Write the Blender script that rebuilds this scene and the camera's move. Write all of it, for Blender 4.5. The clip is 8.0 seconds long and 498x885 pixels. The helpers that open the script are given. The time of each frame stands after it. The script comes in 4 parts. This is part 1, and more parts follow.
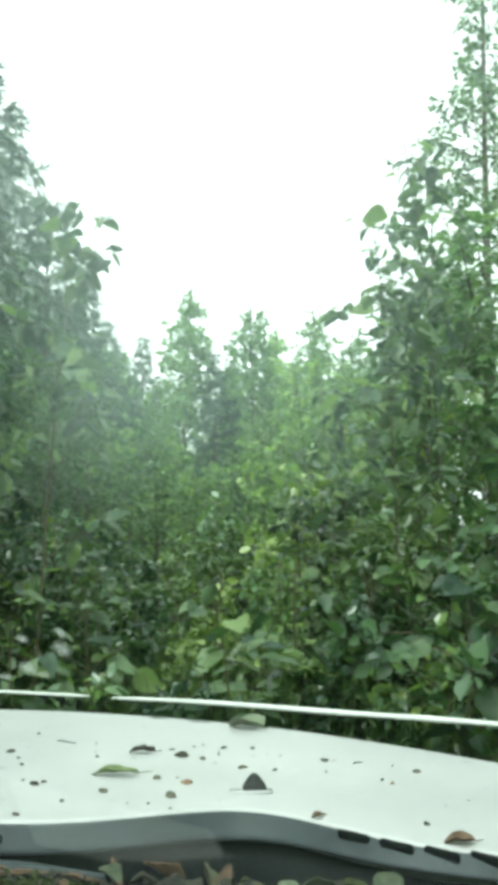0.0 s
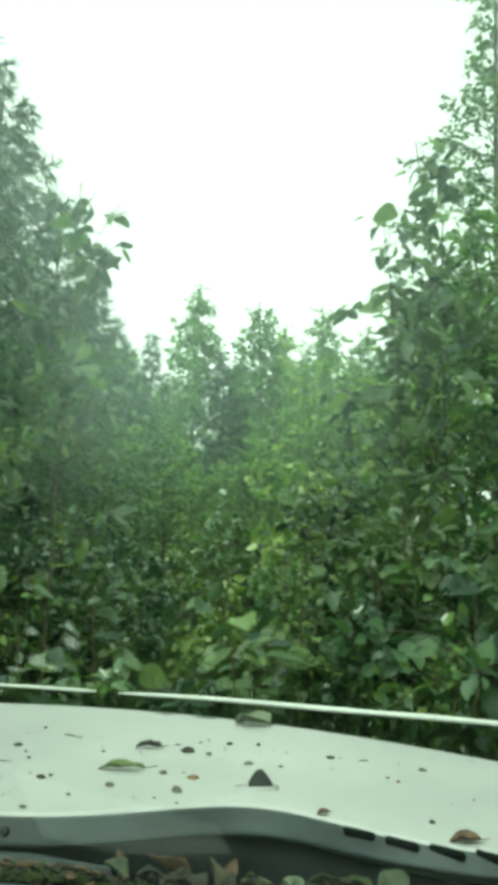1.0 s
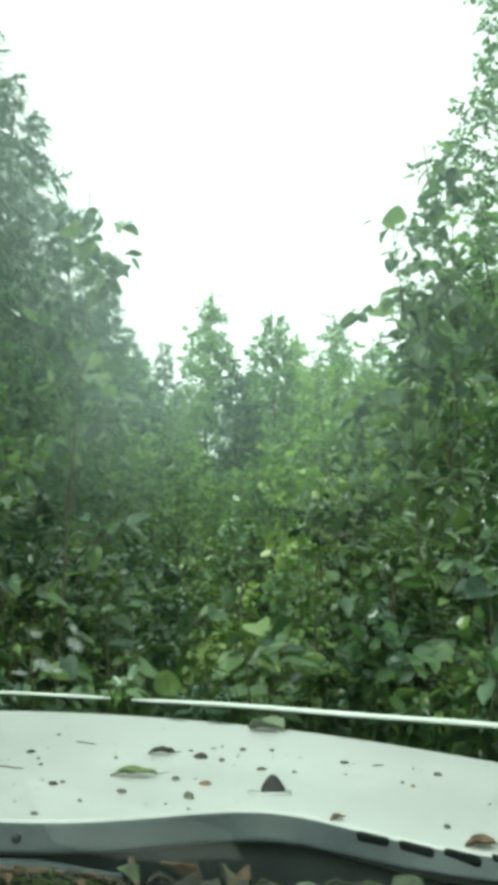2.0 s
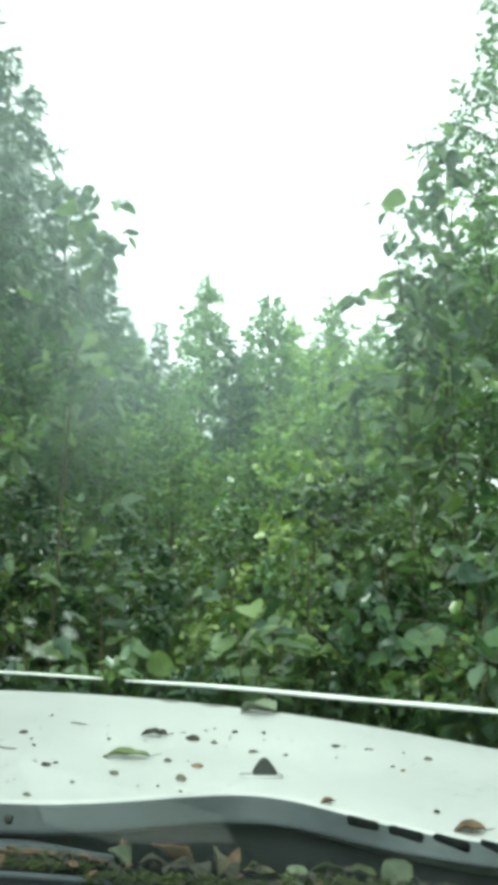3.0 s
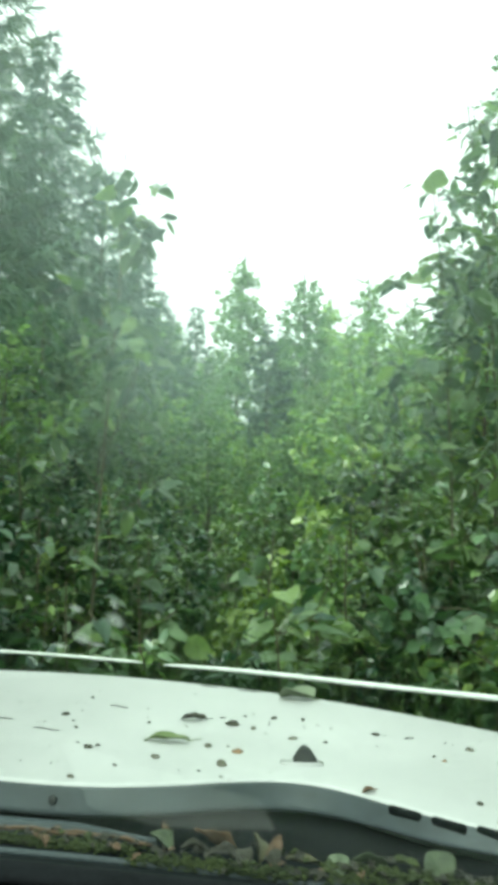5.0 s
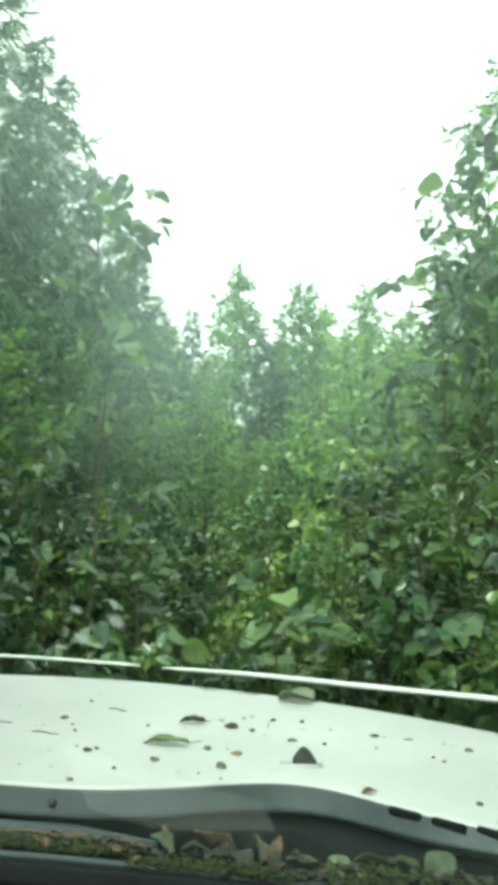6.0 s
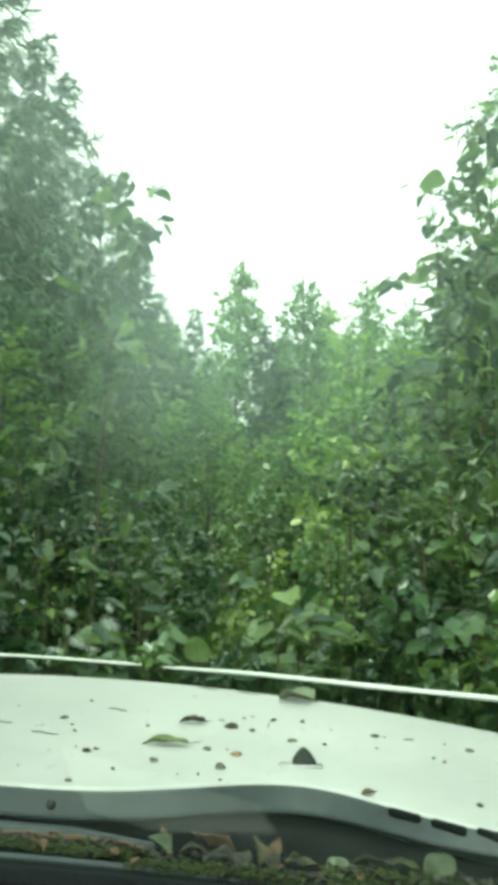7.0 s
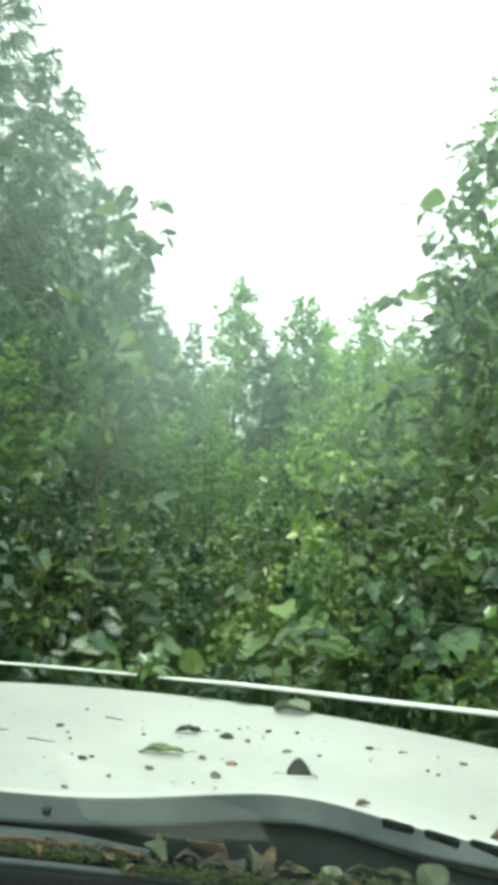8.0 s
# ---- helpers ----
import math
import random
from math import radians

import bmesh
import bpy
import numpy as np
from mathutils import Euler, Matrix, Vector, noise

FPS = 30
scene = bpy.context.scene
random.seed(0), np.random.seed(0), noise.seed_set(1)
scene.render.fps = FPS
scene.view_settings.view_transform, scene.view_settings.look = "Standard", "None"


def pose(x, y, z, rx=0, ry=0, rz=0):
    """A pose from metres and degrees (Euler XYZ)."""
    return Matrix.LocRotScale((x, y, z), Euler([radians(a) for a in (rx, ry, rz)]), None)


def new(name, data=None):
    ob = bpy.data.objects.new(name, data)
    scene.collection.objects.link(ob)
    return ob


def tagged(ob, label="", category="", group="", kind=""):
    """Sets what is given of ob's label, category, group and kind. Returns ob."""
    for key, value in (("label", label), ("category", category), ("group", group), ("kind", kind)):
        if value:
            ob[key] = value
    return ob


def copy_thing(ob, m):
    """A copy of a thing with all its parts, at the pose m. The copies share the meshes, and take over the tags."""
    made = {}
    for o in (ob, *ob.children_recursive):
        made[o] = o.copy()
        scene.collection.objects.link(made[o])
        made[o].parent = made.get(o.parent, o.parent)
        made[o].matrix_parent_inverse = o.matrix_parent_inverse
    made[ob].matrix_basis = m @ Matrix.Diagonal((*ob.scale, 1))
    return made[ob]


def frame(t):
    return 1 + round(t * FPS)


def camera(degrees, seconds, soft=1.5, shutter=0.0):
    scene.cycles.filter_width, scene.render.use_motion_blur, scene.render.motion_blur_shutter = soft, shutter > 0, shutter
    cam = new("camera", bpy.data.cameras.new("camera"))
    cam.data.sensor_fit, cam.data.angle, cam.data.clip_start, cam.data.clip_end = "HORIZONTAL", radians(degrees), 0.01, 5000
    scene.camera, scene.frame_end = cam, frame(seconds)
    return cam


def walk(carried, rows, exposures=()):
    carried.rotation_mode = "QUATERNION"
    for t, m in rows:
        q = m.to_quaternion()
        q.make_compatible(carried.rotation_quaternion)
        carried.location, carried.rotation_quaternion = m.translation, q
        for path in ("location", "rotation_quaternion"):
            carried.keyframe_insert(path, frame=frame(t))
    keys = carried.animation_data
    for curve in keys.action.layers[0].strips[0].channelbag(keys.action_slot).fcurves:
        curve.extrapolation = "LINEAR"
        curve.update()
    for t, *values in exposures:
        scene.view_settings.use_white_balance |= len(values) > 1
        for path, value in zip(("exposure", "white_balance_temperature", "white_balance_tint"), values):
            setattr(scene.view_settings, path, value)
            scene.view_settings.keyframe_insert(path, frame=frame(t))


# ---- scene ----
# ---- camera ----
cam = camera(36.0, 8.0, soft=6.0)
walk(cam, [
    (0.0, pose(0.003, -0.005, 1.531, 96.112, 0.102, 10.703)),
    (0.5, pose(0.010, -0.001, 1.531, 95.280, -0.008, 11.520)),
    (1.0, pose(0.001, -0.007, 1.529, 95.964, -0.503, 11.223)),
    (1.2, pose(0.009, 0.001, 1.526, 96.320, -0.019, 11.742)),
    (2.3, pose(0.010, 0.002, 1.522, 96.467, 0.084, 12.461)),
    (2.5, pose(0.005, -0.005, 1.523, 96.221, -0.121, 12.368)),
    (3.0, pose(0.007, 0.006, 1.530, 95.060, -0.495, 11.877)),
    (3.5, pose(-0.002, 0.002, 1.533, 93.902, -0.574, 11.595)),
    (4.0, pose(-0.001, -0.006, 1.527, 95.234, -1.070, 12.451)),
    (4.5, pose(0.000, 0.000, 1.530, 95.000, -1.000, 14.000)),
    (5.0, pose(-0.005, 0.012, 1.534, 93.903, -0.919, 14.509)),
    (5.2, pose(-0.006, 0.010, 1.531, 93.522, -0.676, 14.639)),
    (6.3, pose(-0.007, 0.009, 1.531, 94.503, -0.703, 14.133)),
    (6.5, pose(0.002, 0.001, 1.532, 94.627, -0.754, 14.089)),
    (7.0, pose(-0.002, 0.017, 1.535, 93.988, -0.558, 14.491)),
    (7.5, pose(-0.005, 0.001, 1.531, 94.423, -1.696, 13.995)),
    (8.0, pose(-0.003, 0.000, 1.530, 94.997, -1.476, 14.213)),
], exposures=[(0.0, 0.66, 6500, 9), (0.5, 0.42, 6620, 4), (1.0, 0.30, 6900, -8), (2.5, 0.54, 6480, 8), (3.5, 0.74, 6450, 6), (4.5, 0.80, 6480, 2), (5.0, 0.66, 6550, 2),
               (6.5, 0.74, 6800, -1), (7.0, 0.62, 6900, -3), (7.5, 0.54, 7050, -3), (8.0, 0.76, 6800, 6)])

# ---- world and light: a white overcast sky ----
SUN_UP, SUN_ROUND = 52.0, 200.0
world = bpy.data.worlds.new("overcast_sky")
scene.world = world
world.use_nodes = True
wn, wl = world.node_tree.nodes, world.node_tree.links
wn.clear()
sky = wn.new("ShaderNodeTexSky")
sky.sky_type, sky.sun_disc = "NISHITA", False
sky.sun_elevation, sky.sun_rotation = radians(SUN_UP), radians(SUN_ROUND)
sky.air_density, sky.dust_density = 1.0, 4.0
grey = wn.new("ShaderNodeHueSaturation")
grey.inputs["Saturation"].default_value = 0.12
cloud = wn.new("ShaderNodeMix")
cloud.data_type = "RGBA"
cloud.inputs["Factor"].default_value = 0.6
cloud.inputs["B"].default_value = (11.0, 11.3, 11.4, 1)
back = wn.new("ShaderNodeBackground")
back.inputs["Strength"].default_value = 0.15
wout = wn.new("ShaderNodeOutputWorld")
wl.new(sky.outputs["Color"], grey.inputs["Color"])
wl.new(grey.outputs["Color"], cloud.inputs["A"])
wl.new(cloud.outputs["Result"], back.inputs["Color"])
wl.new(back.outputs["Background"], wout.inputs["Surface"])
sun = new("sun", bpy.data.lights.new("sun", "SUN"))
sun.data.energy, sun.data.angle, sun.data.color = 1.5, radians(25), (1.0, 0.97, 0.92)
sun.matrix_world = pose(0, 0, 30, 90 - SUN_UP, 0, 180 - SUN_ROUND)

# ---- small helpers ----
rng = np.random.default_rng(7)
UP = np.array([0.0, 0.0, 1.0])
HEAD = 14.0                                # the way ahead, degrees to the left of the car's axis


def ahead(bearing, dist, z=0.0):
    """A place by its bearing (degrees right of the way ahead) and distance."""
    a = radians(HEAD - bearing)
    return Vector((-math.sin(a) * dist, math.cos(a) * dist, z))


def unit(a):
    return a / np.maximum(np.linalg.norm(a, axis=-1, keepdims=True), 1e-9)


def raw_mesh(name, verts, faces, mats=(), smooth=False):
    """A mesh from an array of corners and an array of faces with equally many sides."""
    me = bpy.data.meshes.new(name)
    verts, faces = np.asarray(verts, np.float32), np.asarray(faces, np.int32)
    k = faces.shape[1]
    me.vertices.add(len(verts))
    me.vertices.foreach_set("co", verts.ravel())
    me.loops.add(faces.size)
    me.loops.foreach_set("vertex_index", faces.ravel())
    me.polygons.add(len(faces))
    me.polygons.foreach_set("loop_start", np.arange(0, faces.size, k, dtype=np.int32))
    me.polygons.foreach_set("loop_total", np.full(len(faces), k, np.int32))
    me.polygons.foreach_set("use_smooth", np.full(len(faces), smooth))
    for m in mats:
        me.materials.append(m)
    me.update(calc_edges=True)
    return me


def part(name, bm, material, parent, label="", smooth=True):
    """Links a bmesh as one mesh object under a thing or a part."""
    me = bpy.data.meshes.new(name)
    for f in bm.faces:
        f.smooth = smooth
    bm.to_mesh(me)
    bm.free()
    me.materials.append(material)
    ob = new(name, me)
    ob.parent = parent
    return tagged(ob, label)


def mesh_part(name, me, parent, label=""):
    ob = new(name, me)
    ob.parent = parent
    return tagged(ob, label)


def thing(name, label, category, group="", kind="", place=None):
    ob = new(name)
    ob.empty_display_size = 0.1
    if place is not None:
        ob.matrix_world = place
    return tagged(ob, label, category, group, kind)


def grid_bm(nu, nv, point, closed_u=False):
    """A sheet of nu x nv corners, point(u, v) with u, v from 0 to 1."""
    bm = bmesh.new()
    rows = [[bm.verts.new(point(i / (nu - 1), j / (nv - 1))) for j in range(nv)] for i in range(nu)]
    for i in range(nu - 1):
        for j in range(nv - 1):
            bm.faces.new((rows[i][j], rows[i + 1][j], rows[i + 1][j + 1], rows[i][j + 1]))
    return bm


def thicken(bm, depth):
    bmesh.ops.recalc_face_normals(bm, faces=bm.faces)
    bmesh.ops.solidify(bm, geom=list(bm.faces), thickness=depth)
    return bm


def box_bm(sx, sy, sz, bevel=0.005, m=None):
    bm = bmesh.new()
    bmesh.ops.create_cube(bm, size=1.0)
    bmesh.ops.scale(bm, vec=(sx, sy, sz), verts=bm.verts)
    if bevel:
        bmesh.ops.bevel(bm, geom=list(bm.edges), offset=bevel, segments=2, affect="EDGES")
    if m is not None:
        bmesh.ops.transform(bm, matrix=m, verts=bm.verts)
    return bm


def tube_arrays(points, radii, sides=5):
    """Corners and quads of a tube along points."""
    p = np.asarray(points, float)
    t = unit(np.gradient(p, axis=0))
    a = unit(np.cross(t, np.where(np.abs(t[:, 2:3]) > 0.9, [[1.0, 0, 0]], [[0, 0, 1.0]])))
    b = np.cross(t, a)
    ang = np.linspace(0, 2 * np.pi, sides, endpoint=False)
    r = np.asarray(radii, float)[:, None, None]
    v = p[:, None] + r * (np.cos(ang)[None, :, None] * a[:, None] + np.sin(ang)[None, :, None] * b[:, None])
    n = len(p)
    i, j = np.meshgrid(np.arange(n - 1), np.arange(sides), indexing="ij")
    k = (j + 1) % sides
    f = np.stack([i * sides + j, i * sides + k, (i + 1) * sides + k, (i + 1) * sides + j], -1).reshape(-1, 4)
    return v.reshape(-1, 3), f


def joined(pieces):
    vs, fs, n = [], [], 0
    for v, f in pieces:
        vs.append(v)
        fs.append(f + n)
        n += len(v)
    return np.concatenate(vs), np.concatenate(fs)


def scatter(template, pos, way, normal, size):
    """Copies of a small template (corners, faces) at pos, pointing along way, facing normal."""
    tv, tf = template
    y = unit(way)
    x = unit(np.cross(y, normal))
    z = np.cross(x, y)
    s = np.asarray(size, float).reshape(-1, 1, 1)
    v = pos[:, None] + s * (tv[None, :, 0:1] * x[:, None] + tv[None, :, 1:2] * y[:, None] + tv[None, :, 2:3] * z[:, None])
    f = tf[None] + (np.arange(len(pos)) * len(tv))[:, None, None]
    return v.reshape(-1, 3), f.reshape(-1, tf.shape[1])


def leaf_template(width, steps, cup, droop, stalk=0.0, point=1.0, full=0.8):
    """A leaf one unit long, folded along its midrib: quads on both halves. width: of one half."""
    v, f = [], []
    for i in range(steps + 1):
        s = i / steps
        w = width * math.sin(math.pi * min(1.0, s * 0.94 + 0.03) ** (0.75 * point)) ** full
        if i == steps:
            w = 0.012
        y, z = stalk + s, -droop * s * s + (0.025 * math.sin(9 * s) if steps > 4 else 0.0)
        v += [(-w, y, z + cup * w), (0.0, y, z), (w, y, z + cup * w)]
    for i in range(steps):
        a = 3 * i
        f += [(a, a + 1, a + 4, a + 3), (a + 1, a + 2, a + 5, a + 4)]
    return np.array(v, float), np.array(f, np.int64)


LEAF_FINE = leaf_template(0.27, 6, 0.35, 0.22, 0.0, 0.95)
LEAF_MID = (np.array([(0, 0, 0), (-0.36, 0.30, 0.10), (-0.29, 0.68, 0.06), (0, 1, -0.14), (0.29, 0.68, 0.06), (0.36, 0.30, 0.10)], float), np.array([(0, 3, 2, 1), (0, 5, 4, 3)]))
LEAF_FAR = (np.array([(-0.3, 0.45, 0.08), (0, 0, 0), (0.3, 0.5, 0.08), (0, 1, -0.1)], float), np.array([(0, 1, 2, 3)]))
NEEDLES = (np.array([(-0.09, 0, 0), (0.09, 0, 0), (0.05, 1, -0.08), (-0.05, 1, -0.08)], float), np.array([(0, 1, 2, 3)]))
NEEDLES_FINE = (NEEDLES[0] * (0.62, 1, 1), NEEDLES[1])

# ---- materials ----


def material(name):
    m = bpy.data.materials.new(name)
    m.use_nodes = True
    n, l = m.node_tree.nodes, m.node_tree.links
    return m, n, l, n["Principled BSDF"], n["Material Output"]


def coat(name, low, high, rough=0.6, metal=0.0, scale=8.0, fine=60.0, bump=0.15, spec=0.5, stretch=(1, 1, 1)):
    """A surface with large stains and fine grain between two colours."""
    m, n, l, p, out = material(name)
    co = n.new("ShaderNodeTexCoord")
    mp = n.new("ShaderNodeMapping")
    mp.inputs["Scale"].default_value = stretch
    l.new(co.outputs["Object"], mp.inputs["Vector"])
    a, b = n.new("ShaderNodeTexNoise"), n.new("ShaderNodeTexNoise")
    for t, s in ((a, scale), (b, fine)):
        t.inputs["Scale"].default_value, t.inputs["Detail"].default_value = s, 5
        l.new(mp.outputs["Vector"], t.inputs["Vector"])
    mix = n.new("ShaderNodeMath")
    mix.operation = "MULTIPLY_ADD"
    mix.inputs[1].default_value = 0.45
    half = n.new("ShaderNodeMath")
    half.operation = "MULTIPLY"
    half.inputs[1].default_value = 0.55
    l.new(a.outputs["Fac"], half.inputs[0])
    l.new(b.outputs["Fac"], mix.inputs[0])
    l.new(half.outputs[0], mix.inputs[2])
    ramp = n.new("ShaderNodeValToRGB")
    ramp.color_ramp.elements[0].position, ramp.color_ramp.elements[1].position = 0.35, 0.68
    ramp.color_ramp.elements[0].color, ramp.color_ramp.elements[1].color = (*low, 1), (*high, 1)
    l.new(mix.outputs[0], ramp.inputs["Fac"])
    l.new(ramp.outputs["Color"], p.inputs["Base Color"])
    bp = n.new("ShaderNodeBump")
    bp.inputs["Strength"].default_value, bp.inputs["Distance"].default_value = bump, 0.01
    l.new(b.outputs["Fac"], bp.inputs["Height"])
    l.new(bp.outputs["Normal"], p.inputs["Normal"])
    p.inputs["Roughness"].default_value, p.inputs["Metallic"].default_value = rough, metal
    p.inputs["Specular IOR Level"].default_value = spec
    return m


def foliage(name, dark, bright, single=False, glow_through=0.42, rough=0.42, spec=0.45, vein=0.0):
    """Leaves: each one its own green, partly letting light through."""
    m, n, l, p, out = material(name)
    if single:
        rnd = n.new("ShaderNodeObjectInfo").outputs["Random"]
    else:
        rnd = n.new("ShaderNodeNewGeometry").outputs["Random Per Island"]
    co = n.new("ShaderNodeTexCoord")
    big = n.new("ShaderNodeTexNoise")
    big.inputs["Scale"].default_value, big.inputs["Detail"].default_value = (30.0 if single else 1.3), 3
    l.new(co.outputs["Object"], big.inputs["Vector"])
    add = n.new("ShaderNodeMath")
    add.operation = "MULTIPLY_ADD"
    add.inputs[1].default_value = 0.5
    sc = n.new("ShaderNodeMath")
    sc.operation = "MULTIPLY_ADD"
    sc.inputs[1].default_value = 0.75
    each = n.new("ShaderNodeObjectInfo")
    own = n.new("ShaderNodeMath")
    own.operation = "MULTIPLY_ADD"
    own.inputs[1].default_value, own.inputs[2].default_value = (0.34, -0.30) if single else (0.78, -0.50)
    l.new(each.outputs["Random"], own.inputs[0])
    l.new(own.outputs[0], sc.inputs[2])
    l.new(big.outputs["Fac"], sc.inputs[0])
    l.new(rnd, add.inputs[0])
    l.new(sc.outputs[0], add.inputs[2])
    ramp = n.new("ShaderNodeValToRGB")
    e = ramp.color_ramp.elements
    e[0].position, e[1].position = 0.15, 0.80
    e[0].color, e[1].color = (*dark, 1), (*bright, 1)
    top = e.new(0.91)
    top.color = (bright[0] * 1.45, bright[1] * 1.35, bright[2] * 0.85, 1)
    l.new(add.outputs[0], ramp.inputs["Fac"])
    l.new(ramp.outputs["Color"], p.inputs["Base Color"])
    p.inputs["Roughness"].default_value, p.inputs["Specular IOR Level"].default_value = rough, spec
    if vein:
        wave = n.new("ShaderNodeTexWave")
        wave.bands_direction = "Y"
        wave.inputs["Scale"].default_value, wave.inputs["Distortion"].default_value = vein, 1.5
        l.new(co.outputs["Object"], wave.inputs["Vector"])
        bp = n.new("ShaderNodeBump")
        bp.inputs["Strength"].default_value, bp.inputs["Distance"].default_value = 0.35, 0.003
        l.new(wave.outputs["Fac"], bp.inputs["Height"])
        l.new(bp.outputs["Normal"], p.inputs["Normal"])
    tr = n.new("ShaderNodeBsdfTranslucent")
    warm = n.new("ShaderNodeMix")
    warm.data_type, warm.blend_type = "RGBA", "MULTIPLY"
    warm.inputs["Factor"].default_value = 1.0
    warm.inputs["B"].default_value = (1.35, 1.65, 0.85, 1)
    l.new(ramp.outputs["Color"], warm.inputs["A"])
    l.new(warm.outputs["Result"], tr.inputs["Color"])
    mx = n.new("ShaderNodeMixShader")
    mx.inputs["Fac"].default_value = glow_through
    l.new(p.outputs["BSDF"], mx.inputs[1])
    l.new(tr.outputs["BSDF"], mx.inputs[2])
    l.new(mx.outputs["Shader"], out.inputs["Surface"])
    return m


M_BIRCH = foliage("birch_leaf", (0.050, 0.112, 0.064), (0.230, 0.342, 0.168), rough=0.3, spec=0.7, glow_through=0.40)
M_WILLOW = foliage("willow_leaf", (0.026, 0.062, 0.030), (0.185, 0.268, 0.110), rough=0.26, spec=0.95, glow_through=0.28)
M_OLIVE = foliage("olive_birch_leaf", (0.066, 0.122, 0.058), (0.232, 0.318, 0.142), rough=0.32, spec=0.6, glow_through=0.46)
M_ALDER = foliage("alder_leaf", (0.014, 0.048, 0.031), (0.150, 0.250, 0.130), rough=0.24, spec=1.0, glow_through=0.28)
M_SINGLE = foliage("single_leaf", (0.026, 0.072, 0.044), (0.185, 0.280, 0.125), single=True, glow_through=0.30, rough=0.30, spec=0.95, vein=26.0)
M_SPRUCE = foliage("spruce_needle", (0.034, 0.084, 0.060), (0.100, 0.175, 0.112), glow_through=0.15, rough=0.55)
# far needles and leaves carry the distance haze in their paler colours
M_FAR_SPRUCE = foliage("hazed_far_needle", (0.055, 0.120, 0.075), (0.11, 0.19, 0.105), glow_through=0.25, rough=0.55)
M_FAR = foliage("hazed_far_leaf", (0.13, 0.23, 0.12), (0.24, 0.36, 0.17), glow_through=0.35, rough=0.5)
M_GRASS = foliage("grass_blade", (0.03, 0.07, 0.020), (0.085, 0.145, 0.045), glow_through=0.3)
M_BARK = coat("grey_brown_bark", (0.05, 0.04, 0.03), (0.17, 0.15, 0.12), 0.85, scale=5, fine=40, bump=0.6, stretch=(1, 1, 0.3))
M_TWIG = coat("green_brown_twig", (0.06, 0.055, 0.03), (0.14, 0.12, 0.07), 0.7, scale=9, fine=60, bump=0.3)
M_SOIL = coat("forest_soil", (0.025, 0.03, 0.012), (0.075, 0.085, 0.035), 0.95, scale=1.5, fine=25, bump=0.8)
M_PAINT = coat("white_car_paint", (0.500, 0.490, 0.505), (0.640, 0.625, 0.645), 0.36, scale=4, fine=45, bump=0.006)
M_PLASTIC = coat("weathered_grey_plastic", (0.034, 0.043, 0.050), (0.070, 0.088, 0.102), 0.5, scale=12, fine=120, bump=0.12, spec=0.36)
M_RUBBER = coat("black_rubber", (0.010, 0.011, 0.012), (0.024, 0.026, 0.027), 0.7, scale=15, fine=140, bump=0.1)
M_LIP = coat("lip_highlight_and_paper_white", (0.72, 0.74, 0.72), (0.86, 0.87, 0.85), 0.25, metal=0.0, scale=8, fine=50, bump=0.02)
M_DRY = coat("dry_brown_leaf", (0.075, 0.042, 0.025), (0.21, 0.125, 0.075), 0.7, scale=25, fine=160, bump=0.4)
M_TAN = coat("tan_dry_leaf", (0.17, 0.098, 0.056), (0.36, 0.225, 0.14), 0.7, scale=25, fine=160, bump=0.4)
M_DULL = coat("dull_green_leaf", (0.030, 0.045, 0.022), (0.110, 0.140, 0.075), 0.6, scale=25, fine=160, bump=0.3)
M_PALE = coat("pale_withered_leaf", (0.10, 0.13, 0.08), (0.24, 0.28, 0.19), 0.65, scale=25, fine=160, bump=0.3)
M_OLIVEDRY = coat("olive_dry_leaf", (0.042, 0.040, 0.020), (0.115, 0.105, 0.052), 0.7, scale=25, fine=160, bump=0.4)
M_BLACKLEAF = coat("black_wet_leaf", (0.010, 0.009, 0.006), (0.035, 0.030, 0.020), 0.5, scale=40, fine=200, bump=0.5)
M_DIRT = coat("dark_plant_debris", (0.024, 0.023, 0.018), (0.085, 0.080, 0.062), 0.9, scale=40, fine=200, bump=0.5)
M_FLAKE = coat("grey_brown_flake", (0.085, 0.080, 0.062), (0.21, 0.20, 0.16), 0.85, scale=60, fine=250, bump=0.4)
M_FRESH = coat("fresh_yellow_green_leaf", (0.095, 0.135, 0.045), (0.21, 0.27, 0.11), 0.45, scale=25, fine=160, bump=0.3)
M_MOSS = coat("damp_moss", (0.022, 0.034, 0.010), (0.080, 0.105, 0.028), 0.95, scale=30, fine=200, bump=0.8)
M_BLACK = coat("dull_black_plastic", (0.005, 0.0065, 0.008), (0.013, 0.016, 0.019), 0.75, scale=14, fine=110, bump=0.15, spec=0.12)
M_FABRIC = coat("dark_cabin_lining", (0.015, 0.015, 0.016), (0.03, 0.03, 0.031), 0.9, scale=10, fine=150, bump=0.2)
M_STEEL = coat("dull_steel", (0.25, 0.25, 0.25), (0.4, 0.4, 0.4), 0.4, metal=0.9, scale=10, fine=90, bump=0.05)


